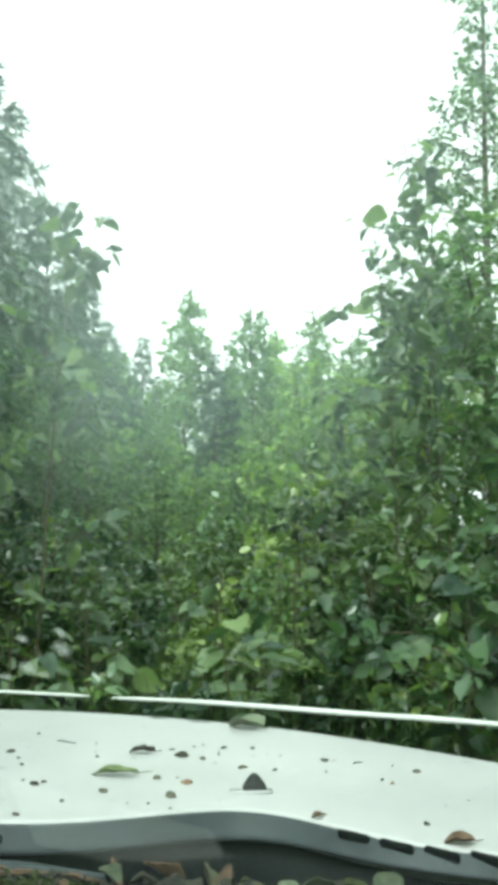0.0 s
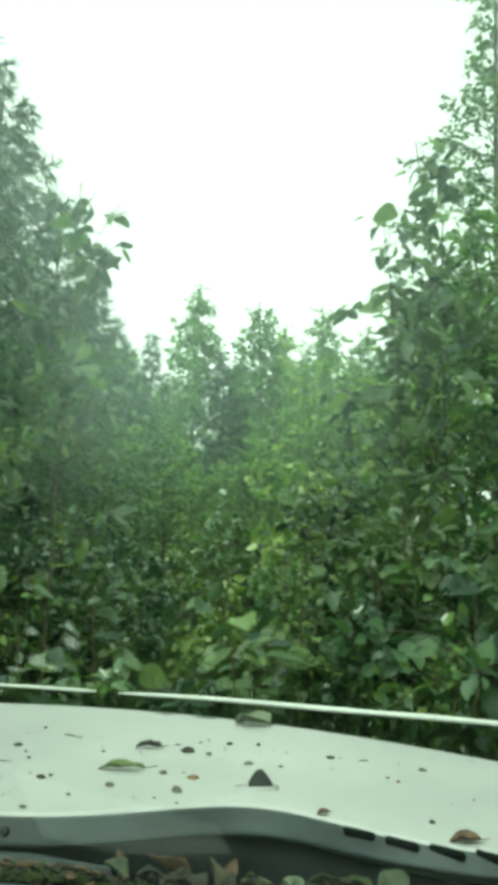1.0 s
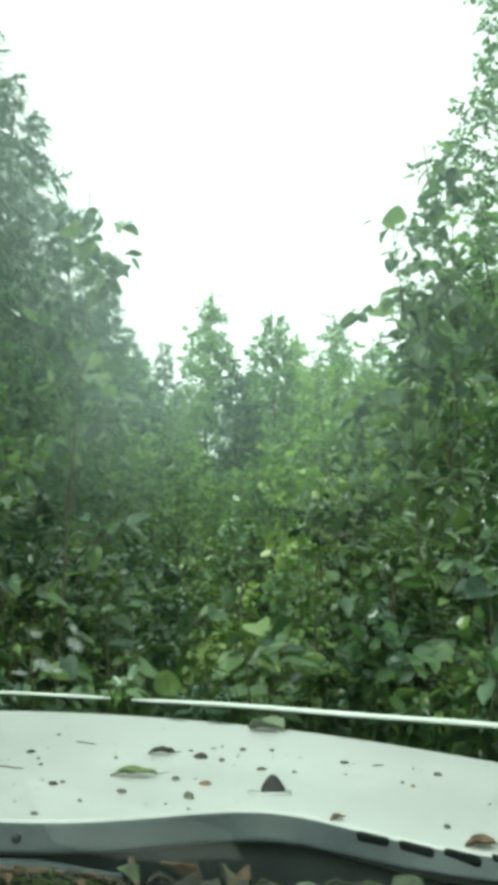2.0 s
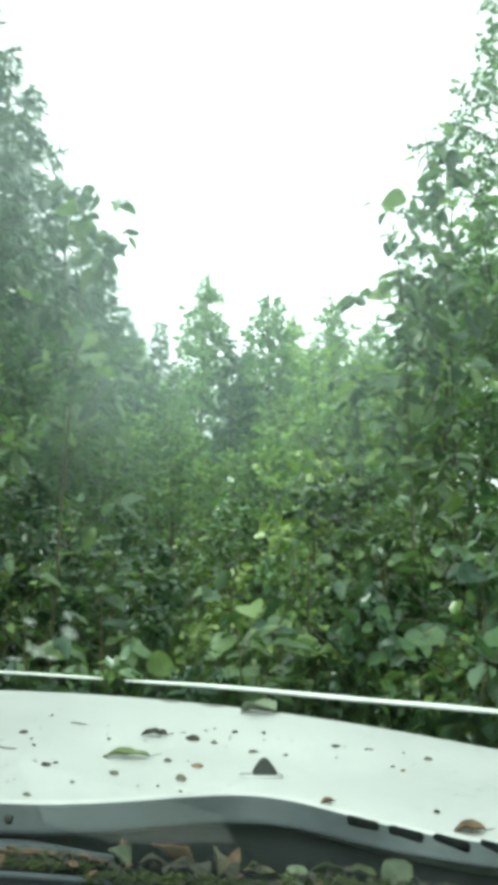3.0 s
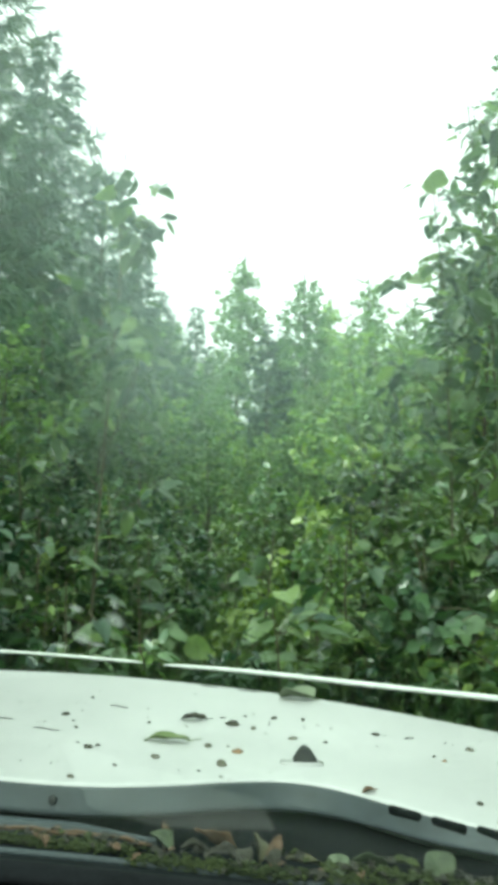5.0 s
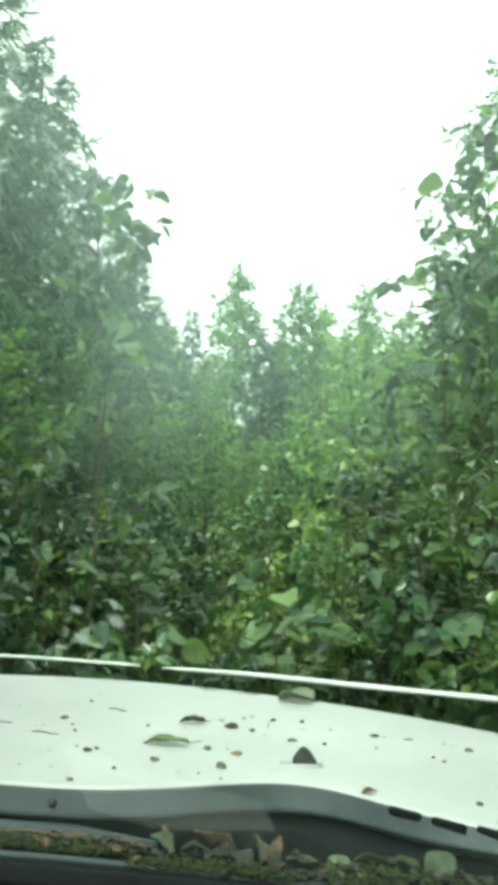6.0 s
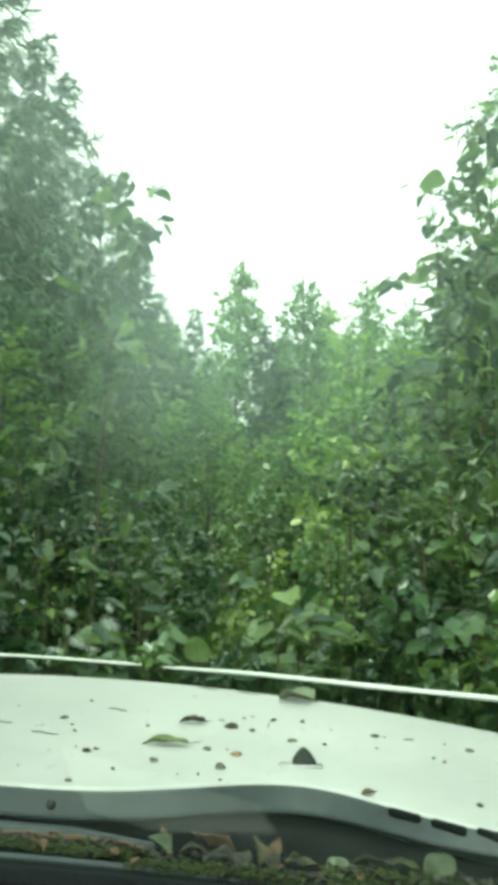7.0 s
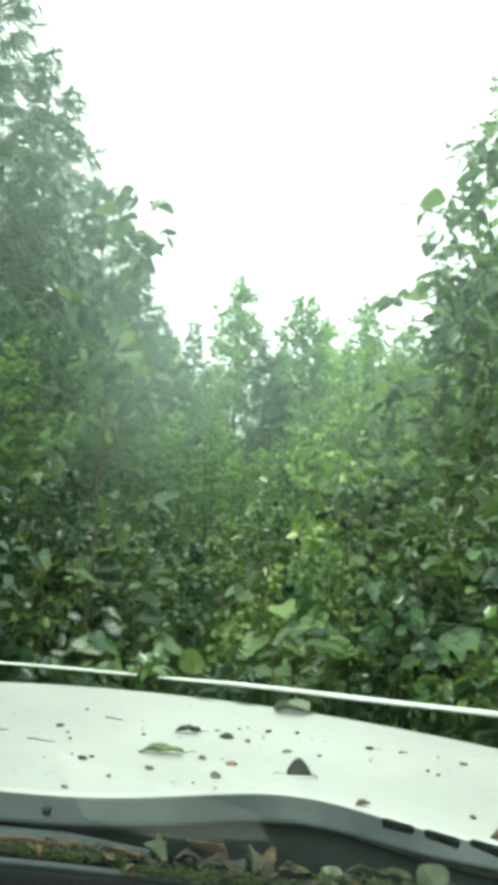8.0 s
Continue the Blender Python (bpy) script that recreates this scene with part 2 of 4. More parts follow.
def pane_material(name, tint, gloss, haze, index=1.45):
    m, n, l, p, out = material(name)
    n.remove(p)
    clear = n.new("ShaderNodeBsdfTransparent")
    clear.inputs["Color"].default_value = (*tint, 1)
    shine = n.new("ShaderNodeBsdfGlossy")
    shine.inputs["Roughness"].default_value = gloss
    fres = n.new("ShaderNodeFresnel")
    fres.inputs["IOR"].default_value = index
    mx = n.new("ShaderNodeMixShader")
    l.new(fres.outputs["Fac"], mx.inputs["Fac"])
    l.new(clear.outputs["BSDF"], mx.inputs[1])
    l.new(shine.outputs["BSDF"], mx.inputs[2])
    film = n.new("ShaderNodeBsdfRefraction")     # a rough film that spreads the light as a glare haze
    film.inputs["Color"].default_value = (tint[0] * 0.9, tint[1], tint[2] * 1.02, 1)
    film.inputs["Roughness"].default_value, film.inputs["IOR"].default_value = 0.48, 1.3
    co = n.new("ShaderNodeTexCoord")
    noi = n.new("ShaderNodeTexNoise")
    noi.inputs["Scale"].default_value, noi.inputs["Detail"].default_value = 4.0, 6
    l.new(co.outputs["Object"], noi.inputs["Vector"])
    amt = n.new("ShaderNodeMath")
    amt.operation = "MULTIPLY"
    amt.inputs[1].default_value = haze * 2
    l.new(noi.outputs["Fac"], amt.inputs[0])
    haze_rise = n.new("ShaderNodeMapRange")          # glare haze put into the pane, stronger towards the top
    haze_rise.inputs["From Min"].default_value, haze_rise.inputs["From Max"].default_value = 1.50, 1.68
    haze_rise.inputs["To Min"].default_value, haze_rise.inputs["To Max"].default_value = 0.58, 1.45
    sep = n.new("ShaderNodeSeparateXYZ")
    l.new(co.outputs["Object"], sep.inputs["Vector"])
    l.new(sep.outputs["Z"], haze_rise.inputs["Value"])
    haze_mix = n.new("ShaderNodeMath")
    haze_mix.operation = "MULTIPLY"
    l.new(amt.outputs[0], haze_mix.inputs[0])
    l.new(haze_rise.outputs["Result"], haze_mix.inputs[1])
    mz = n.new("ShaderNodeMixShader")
    l.new(haze_mix.outputs[0], mz.inputs["Fac"])
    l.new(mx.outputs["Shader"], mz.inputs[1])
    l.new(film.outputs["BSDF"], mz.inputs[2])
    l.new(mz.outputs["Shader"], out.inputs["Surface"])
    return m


M_GLASS = pane_material("hazed_green_glass", (0.80, 0.97, 0.86), 0.07, 0.085)
M_SMOKED = pane_material("smoked_acrylic", (0.70, 0.74, 0.71), 0.25, 0.0, 1.12)

# ---- ground ----


def ground_z(x, y):
    r = math.hypot(x, y)
    return 0.06 * noise.noise((x * 0.35, y * 0.35, 0)) + min(1.0, r / 40) * 0.5 * noise.noise((x * 0.05, y * 0.05, 3)) - 0.05


def ground_point(u, v):
    a, r = u * 2 * math.pi, 0.2 + 2500.0 * v ** 4
    x, y = r * math.cos(a), r * math.sin(a)
    return x, y, ground_z(x, y)


gm = grid_bm(73, 90, ground_point)
bmesh.ops.remove_doubles(gm, verts=gm.verts, dist=0.0005)
g_me = bpy.data.meshes.new("ground")
for f_ in gm.faces:
    f_.smooth = True
gm.to_mesh(g_me)
gm.free()
g_me.materials.append(M_SOIL)
tagged(new("ground", g_me), "dark mossy forest soil of an overgrown track", "ground", kind="structure")

# ---- the car ----
AXIS = -0.60                               # the car's middle line
HALF = 0.95


def hood_z(x, y):
    e = max(0.0, abs(x - AXIS) - HALF + 0.10)
    return 1.08 - 0.07 * (y - 1.22) - 0.024 * (x + 0.45) ** 2 - 2.2 * e * e


def front_y(x):
    u = x + 0.45
    return 2.028 - 0.277 * u - 0.187 * u * u


def rear_y(x):
    u = x + 0.45
    return 1.109 + 0.044 * u + 0.048 * u * u + 0.134 * math.exp(-((x + 0.24) / 0.2) ** 2)


def across(u):
    return AXIS + HALF * (2 * u - 1)


car = thing("car", "white off-road car with a leaf-strewn hood standing in tall brush", "car")


def hood_point(u, v):
    x = across(u)
    a, b = rear_y(x), front_y(x)
    y = a + (b - a) * v
    roll = max(0.0, v - 0.93) / 0.07
    tail = max(0.0, 0.03 - v) / 0.03
    return x, y, hood_z(x, y) - 0.022 * roll * roll - 0.001 * tail * tail


part("hood", thicken(grid_bm(61, 60, hood_point), 0.012), M_PAINT, car, "white painted steel hood, slightly dirty")
# front of the body below the hood, with grille and lamps
part("front_panel", thicken(grid_bm(41, 12, lambda u, v: (across(u), front_y(across(u)) - 0.012 + 0.05 * math.sin(v * 2.4) - 0.03 * v,
     hood_z(across(u), front_y(across(u))) - 0.04 - 0.50 * v)), 0.02), M_PAINT, car)
part("bumper", thicken(grid_bm(41, 10, lambda u, v: (across(u), front_y(across(u)) + 0.02 + 0.09 * math.sin(math.pi * v), 0.50 - 0.22 * v)), 0.03), M_PLASTIC, car)
for side in (0.0, 1.0):
    sx = AXIS + (HALF + 0.012) * (2 * side - 1)
    edge = front_y(sx)

    def fender_point(u, v, sx=sx, edge=edge, side=side):
        y = 0.55 + (edge - 0.02 - 0.55) * u
        bulge = 0.05 * math.sin(math.pi * v) * (2 * side - 1)
        arch = 0.42 * max(0.0, 1 - ((y - 1.25) / 0.42) ** 2) ** 0.5
        low = 0.30 + arch
        return sx + bulge, y, hood_z(sx, y) - 0.012 - (hood_z(sx, y) - 0.012 - low) * v
    part("fender", thicken(grid_bm(40, 10, fender_point), 0.015), M_PAINT, car)
    wm = bmesh.new()
    bmesh.ops.create_cone(wm, cap_ends=True, segments=40, radius1=0.36, radius2=0.36, depth=0.22)
    bmesh.ops.bevel(wm, geom=[e for e in wm.edges if abs(e.verts[0].co.z - e.verts[1].co.z) < 0.01], offset=0.05, segments=3, affect="EDGES")
    bmesh.ops.transform(wm, matrix=pose(sx - 0.13 * (2 * side - 1), 1.25, 0.33, 0, 90, 0), verts=wm.verts)
    wheel = part("wheel", wm, M_RUBBER, car)
    rm = bmesh.new()
    bmesh.ops.create_cone(rm, cap_ends=True, segments=32, radius1=0.20, radius2=0.18, depth=0.235)
    bmesh.ops.transform(rm, matrix=pose(sx - 0.13 * (2 * side - 1), 1.25, 0.33, 0, 90, 0), verts=rm.verts)
    part("rim", rm, M_STEEL, wheel)


# stone deflector along the hood's front edge: smoked strip with a rolled lip in two lengths, coloured white for its sky
# reflection
def lip_z(x):
    u = x + 0.45
    return 1.0535 + 0.045 * u + 0.028 * u * u


def deflector_point(u, v):
    x = -1.46 + 1.76 * u
    y0, z0 = front_y(x) + 0.004, hood_z(x, front_y(x)) - 0.045
    return x, y0 + 0.028 * v ** 1.4, z0 + (lip_z(x) - 0.003 - z0) * v


deflector = part("stone_deflector", thicken(grid_bm(60, 8, deflector_point), 0.003), M_SMOKED, car, "smoked plastic stone deflector with a highlight-white lip")


def lip(x0, x1, r, rise=0.0):
    xs = np.linspace(x0, x1, 40)
    pts = [(x, front_y(x) + 0.032, lip_z(x) + rise + 0.0012 * math.sin(x * 9)) for x in xs]
    rad = [r * (0.35 + 0.65 * min(1, 14 * k / 39, 14 * (39 - k) / 39)) * (1 + 0.28 * noise.noise((xs[k] * 6, 0.5, 0))) for k in range(40)]
    v, f = tube_arrays(pts, rad, 8)
    mesh_part("lip", raw_mesh("lip", v, f, [M_LIP], True), deflector)


lip(-1.46, -0.87, 0.0042, 0.002)
lip(-0.80, 0.30, 0.0062)
for bx in (-1.30, -0.62, 0.05):
    part("bracket", box_bm(0.03, 0.05, 0.006, 0.002, pose(bx, front_y(bx) - 0.005, hood_z(bx, front_y(bx)) - 0.030, 20, 0, 0)), M_RUBBER, deflector)

# washer nozzle: a black wedge with a flat foot
nz = bmesh.new()
NX, NY = -0.2495, 1.380
rows_ = []
for d, k in ((-0.020, 0.80), (-0.017, 0.95), (-0.008, 1.0), (0.008, 0.94), (0.024, 0.66), (0.036, 0.25)):
    ring = []
    for q in range(13):
        a_ = math.pi * q / 12
        px = 0.0225 * math.cos(a_) * (1.0 - 0.28 * math.sin(a_) ** 1.5)
        ring.append(nz.verts.new((px * (0.6 + 0.4 * k), d + 0.010 * math.sin(a_), 0.0255 * k * math.sin(a_) ** 1.35)))
    rows_.append(ring)
for ra, rb in zip(rows_, rows_[1:]):
    for k in range(12):
        nz.faces.new((ra[k], ra[k + 1], rb[k + 1], rb[k]))
nz.faces.new(rows_[0][::-1])
nz.faces.new(rows_[-1])
bmesh.ops.transform(nz, matrix=pose(NX, NY, hood_z(NX, NY) - 0.001, -4, 0, 14), verts=nz.verts)
nozzle = part("washer_nozzle", nz, M_RUBBER, car, "black plastic washer nozzle", smooth=True)
part("foot", box_bm(0.076, 0.030, 0.002, 0.0008, pose(NX - 0.003, NY - 0.018, hood_z(NX, NY - 0.018) + 0.0008, -4, 0, 12)), M_PAINT, nozzle)


# cowl: grey seal along the hood's rear edge, dark trough, ledge in front of the glass
def glass_y(x):
    return 0.985 + 0.10 * (x + 0.24) - 0.05 * (x - AXIS) ** 2


def seal_drop(x):
    return 0.036 - 0.012 * min(1.0, max(0.0, (x + 0.25) / 0.3))


def seal_point(u, v):
    x = across(u)
    top = hood_z(x, rear_y(x)) - 0.002
    if v > 0.85:                            # rolled lower edge
        k = (v - 0.85) / 0.15
        return x, rear_y(x) - 0.024 + 0.010 * k, top - seal_drop(x) - 0.002 * math.sin(math.pi * k)
    k = v / 0.85
    return x, rear_y(x) - 0.002 - 0.022 * k, top - seal_drop(x) * k


def trough_point(u, v):
    x = across(u)
    a, b = rear_y(x) + 0.004, glass_y(x) + 0.076
    return x, a + (b - a) * v, hood_z(x, rear_y(x)) - 0.046 - 0.11 * math.sin(math.pi * min(1.0, v * 1.05)) ** 0.6


def ledge_point(u, v):
    x = across(u)
    a, b = glass_y(x) + 0.08, glass_y(x) + 0.005
    return x, a + (b - a) * v, 1.044 - 0.010 * math.cos(v * 3.1) - 0.012 * v


cowl = part("cowl", thicken(grid_bm(80, 10, seal_point), 0.006), M_PLASTIC, car, "weathered grey plastic cowl with dark slots and leaf litter")
part("trough", thicken(grid_bm(60, 16, trough_point), 0.004), M_BLACK, cowl)
part("ledge", thicken(grid_bm(60, 8, ledge_point), 0.006), M_BLACK, cowl)


def shelf_point(u, v):
    x = -1.30 + 0.90 * u
    wide = 0.034 * min(1.0, (1 - u) * 6 + 0.12)
    return x, glass_y(x) + 0.082 + wide * v, 1.045 + 0.010 * v - 0.003 * math.cos(6 * v)


part("shelf", thicken(grid_bm(40, 6, shelf_point), 0.004), M_PLASTIC, cowl)
v_, f_ = tube_arrays([(x, glass_y(x) + 0.028, 1.042 + 0.001 * math.sin(9 * x)) for x in np.linspace(-1.35, 0.7, 70)], [0.006] * 70, 8)
mesh_part("bead", raw_mesh("bead", v_, f_, [M_PLASTIC], True), cowl)
# black blocks stand for the shade inside slots along the seal's top
for cx in (-0.066, -0.004, 0.058, 0.12):
    part("dark_slot", box_bm(0.050, 0.010, 0.014, 0.002, pose(cx, rear_y(cx) - 0.006, hood_z(cx, rear_y(cx)) - 0.006, 32, 0, -22)), M_BLACK, cowl)
for bx in (-0.585,):
    pm = bmesh.new()
    bmesh.ops.create_cone(pm, cap_ends=True, segments=20, radius1=0.007, radius2=0.006, depth=0.003)
    bmesh.ops.transform(pm, matrix=pose(bx, rear_y(bx) - 0.016, hood_z(bx, rear_y(bx)) - 0.018, 58, 0, 0), verts=pm.verts)
    part("plug", pm, M_RUBBER, cowl)
v_, f_ = tube_arrays([(x, rear_y(x) - 0.016, hood_z(x, rear_y(x)) - 0.034) for x in np.linspace(-1.4, -0.45, 50)], [0.0035] * 50, 6)
mesh_part("ridge", raw_mesh("ridge", v_, f_, [M_RUBBER], True), cowl)
part("gasket", thicken(grid_bm(50, 8, lambda u, v: (across(u), glass_y(across(u)) + 0.012 - 0.07 * v, 1.036 + 0.016 * math.sin(math.pi * v) + 0.012 * v)), 0.01), M_BLACK, car)


# windscreen, cabin shell and dashboard
def glass_point(u, v):
    x = across(u) * 0.97 + AXIS * 0.03
    z = 1.05 + 0.80 * v
    return x, glass_y(x) - 0.02 - 0.88 * (z - 1.05) + 0.03 * math.sin(math.pi * v), z


windscreen = part("windscreen", grid_bm(24, 20, glass_point), M_GLASS, car, "faintly green windscreen glass with glare haze added towards the top")
windscreen.visible_shadow = False


SMEARS = [(-0.2977, 1.4152, 0.0108, 0.0141), (-0.3316, 1.4254, 0.0082, 0.0078), (-0.3377, 1.3942, 0.0125, 0.0125), (-0.2931, 1.4321, 0.0053, 0.0096), (-0.3734, 1.4345, 0.0044, 0.005), (-0.3636, 1.3845, 0.0116, 0.0053), (-0.3254, 1.3877, 0.0102, 0.0052)]       # across, height, half width, half length


def smear_material():
    m, n, l, p, out = material("dried_smear")
    n.remove(p)
    co, far = n.new("ShaderNodeTexCoord"), n.new("ShaderNodeVectorMath")
    far.operation = "LENGTH"
    l.new(co.outputs["Object"], far.inputs[0])
    noi = n.new("ShaderNodeTexNoise")
    noi.inputs["Scale"].default_value, noi.inputs["Detail"].default_value = 1.6, 3
    l.new(co.outputs["Object"], noi.inputs["Vector"])
    thin = n.new("ShaderNodeMapRange")
    thin.interpolation_type = "SMOOTHSTEP"
    thin.inputs["From Min"].default_value, thin.inputs["From Max"].default_value = 1.0, 0.1
    thin.inputs["To Min"].default_value, thin.inputs["To Max"].default_value = 0.0, 0.6
    l.new(far.outputs["Value"], thin.inputs["Value"])
    amt = n.new("ShaderNodeMath")
    amt.operation = "MULTIPLY"
    l.new(thin.outputs["Result"], amt.inputs[0])
    l.new(noi.outputs["Fac"], amt.inputs[1])
    veil, clear, mx = n.new("ShaderNodeBsdfTranslucent"), n.new("ShaderNodeBsdfTransparent"), n.new("ShaderNodeMixShader")
    veil.inputs["Color"].default_value = (0.72, 0.74, 0.70, 1)
    l.new(amt.outputs[0], mx.inputs["Fac"])
    l.new(clear.outputs["BSDF"], mx.inputs[1])
    l.new(veil.outputs["BSDF"], mx.inputs[2])
    l.new(mx.outputs["Shader"], out.inputs["Surface"])
    return m


M_SMEAR = smear_material()


def smear(x, z, rx, rz):
    """A thin dried smear on the outside of the glass."""
    bm = bmesh.new()
    bmesh.ops.create_icosphere(bm, subdivisions=3, radius=1.0)
    for v in bm.verts:
        v.co.x *= 1 + 0.25 * noise.noise(v.co * 2 + Vector((x * 30, z * 30, 0)))
        v.co.y *= 1 + 0.25 * noise.noise(v.co * 2 + Vector((z * 30, x * 30, 5)))
        v.co.z *= 0.04
    ob = part("smear", bm, M_SMEAR, windscreen, "pale dried smear")
    y = glass_y(x) - 0.02 - 0.88 * (z - 1.05) + 0.03 * math.sin(math.pi * (z - 1.05) / 0.80)
    ob.matrix_basis = pose(x, y + 0.003, z + 0.003, 131, 0, 0) @ Matrix.Diagonal((rx, rz, rx, 1))


for sx_, sz_, sw_, sh_ in SMEARS:
    smear(sx_, sz_, sw_, sh_)
part("roof", thicken(grid_bm(12, 12, lambda u, v: (across(u), 0.30 - 2.0 * v, 1.86 + 0.025 * math.sin(math.pi * u) + 0.02 * math.sin(math.pi * v))), 0.03), M_PAINT, car)
part("dashboard", thicken(grid_bm(16, 8, lambda u, v: (across(u) * 0.98 + AXIS * 0.02, 0.90 - 0.42 * v, 1.00 + 0.02 * math.sin(3 * v) - 0.25 * max(0, v - 0.75))), 0.02), M_FABRIC, car)
for side in (-1, 1):
    px = AXIS + side * (HALF - 0.01)
    v_, f_ = tube_arrays([(px, glass_y(px) - 0.02, 1.04), (px, 0.62, 1.45), (px - side * 0.02, 0.28, 1.86)], [0.045, 0.04, 0.04], 8)
    mesh_part("pillar", raw_mesh("pillar", v_, f_, [M_PAINT], True), car)
    part("side_panel", thicken(grid_bm(14, 8, lambda u, v: (px + side * 0.02 + side * 0.05 * math.sin(math.pi * v), 0.56 - 2.2 * u, 1.04 - 0.70 * v)), 0.03), M_PAINT, car)
    v_, f_ = tube_arrays([(px, -1.66, 0.35), (px, -1.68, 1.1), (px, -1.64, 1.88)], [0.06, 0.05, 0.05], 8)
    mesh_part("rear_pillar", raw_mesh("rear_pillar", v_, f_, [M_PAINT], True), car)
part("cabin_floor", thicken(grid_bm(6, 6, lambda u, v: (across(u), 0.9 - 2.6 * v, 0.36)), 0.03), M_FABRIC, car)
part("rear_panel", thicken(grid_bm(8, 8, lambda u, v: (across(u), -1.70, 0.35 + 0.72 * v)), 0.03), M_PAINT, car)
for side in (-1, 1):
    wm = bmesh.new()
    bmesh.ops.create_cone(wm, cap_ends=True, segments=40, radius1=0.36, radius2=0.36, depth=0.22)
    bmesh.ops.transform(wm, matrix=pose(AXIS + side * (HALF - 0.10), -1.25, 0.33, 0, 90, 0), verts=wm.verts)
    part("wheel", wm, M_RUBBER, car)

def dash_z(y):
    v = (0.90 - y) / 0.42
    return 1.00 + 0.02 * math.sin(3 * v)


def paper_point(u, v):
    x, y = -0.50 + 0.27 * u + 0.04 * v, 0.795 + 0.07 * u + 0.075 * v
    return x, min(y, 0.895), dash_z(min(y, 0.895)) + 0.0215 + 0.006 * math.sin(2.5 * u + 1)


sheet = part("paper_sheet", thicken(grid_bm(10, 6, paper_point), 0.0006), M_LIP, None, smooth=True)
tagged(sheet, "pale paper lying on the dashboard below the windscreen", "paper")

# ---- leaves and debris lying on the hood ----


def curled_leaf(name, length, width, mat, m, label, curl=0.35, twist=0.3, group="fallen leaves"):
    """A withered leaf: pointed, folded along its midrib, with a wavy rim and a short stalk."""
    fold, droop = 0.25 + 0.75 * curl, 0.30 * curl
    nu, nv = 9, 13

    def point(i, j):
        s, v = 2 * i / (nu - 1) - 1, j / (nv - 1)
        w = width * 1.25 * max(0.05, math.sin(math.pi * (0.03 + 0.92 * v ** 0.8))) * (1 + 0.22 * noise.noise((v * 7, twist * 17 + (3 if s > 0 else 0), length * 300)))
        lift = fold * abs(s) ** 0.8 * w * (0.75 if s > 0 else 1.0)
        wave = length * (0.035 * math.sin(9 * v + 5 * twist) * abs(s) - droop * (v - 0.5) ** 2 + 0.05 * noise.noise((v * 4, s * 2 + twist * 31, length * 200)))
        return Vector((s * w + length * 0.10 * curl * math.sin(2.5 * v + twist * 7), (v - 0.5) * length, lift + wave))
    bm = bmesh.new()
    sides = [[[bm.verts.new(point(i, j) + Vector((0, 0, up))) for j in range(nv)] for i in range(nu)] for up in (0.0008, 0.0)]
    for k, sheet_ in enumerate(sides):
        for i in range(nu - 1):
            for j in range(nv - 1):
                q = (sheet_[i][j], sheet_[i + 1][j], sheet_[i + 1][j + 1], sheet_[i][j + 1])
                bm.faces.new(q if k == 0 else q[::-1])
    rim = [(i, 0) for i in range(nu)] + [(nu - 1, j) for j in range(1, nv)] + [(i, nv - 1) for i in range(nu - 2, -1, -1)] + [(0, j) for j in range(nv - 2, 0, -1)]
    for (i, j), (k, l) in zip(rim, rim[1:] + rim[:1]):
        bm.faces.new((sides[0][i][j], sides[1][i][j], sides[1][k][l], sides[0][k][l]))
    tip = point(nu // 2, 0)
    ends = [[bm.verts.new(tip + Vector((0.0012 * math.cos(c) * f, -length * 0.28 * g, 0.0012 * math.sin(c) * f + length * 0.05 * g))) for c in (0, 2.1, 4.2)] for f, g in ((1.0, -0.1), (0.7, 1.0))]
    for c in range(3):
        bm.faces.new((ends[0][c], ends[0][(c + 1) % 3], ends[1][(c + 1) % 3], ends[1][c]))
    me = bpy.data.meshes.new(name)
    for f in bm.faces:
        f.smooth = True
    low = min(v.co.z for v in bm.verts)
    bmesh.ops.translate(bm, vec=(0, 0, -low), verts=bm.verts)
    bm.to_mesh(me)
    bm.free()
    me.materials.append(mat)
    ob = new(name, me)
    ob.matrix_world = m
    return tagged(ob, label, "leaf", group)


def on_hood(x, y, rz, tilt=-4):
    return pose(x, y, hood_z(x, y) + 0.0005, tilt, 0, rz)


curled_leaf("fallen_leaf", 0.090, 0.0125, M_FRESH, on_hood(-0.518, 1.406, 86), "curled yellow-green leaf lying on the white hood", 0.6)
curled_leaf("fallen_leaf", 0.096, 0.034, M_PALE, on_hood(-0.365, 1.915, 66, -6), "pale wet green leaf stuck to the hood edge", 0.5)
curled_leaf("fallen_leaf", 0.056, 0.011, M_DIRT, on_hood(-0.528, 1.595, 84), "dark shrivelled leaf lying on the white hood", 0.8)
curled_leaf("fallen_leaf", 0.045, 0.013, M_DRY, on_hood(0.085, 1.185, 95), "reddish brown leaf by the rear edge of the hood", 0.5)
curled_leaf("fallen_leaf", 0.022, 0.006, M_DRY, on_hood(-0.125, 1.246, 120), "reddish brown leaf scrap on the hood", 0.7)


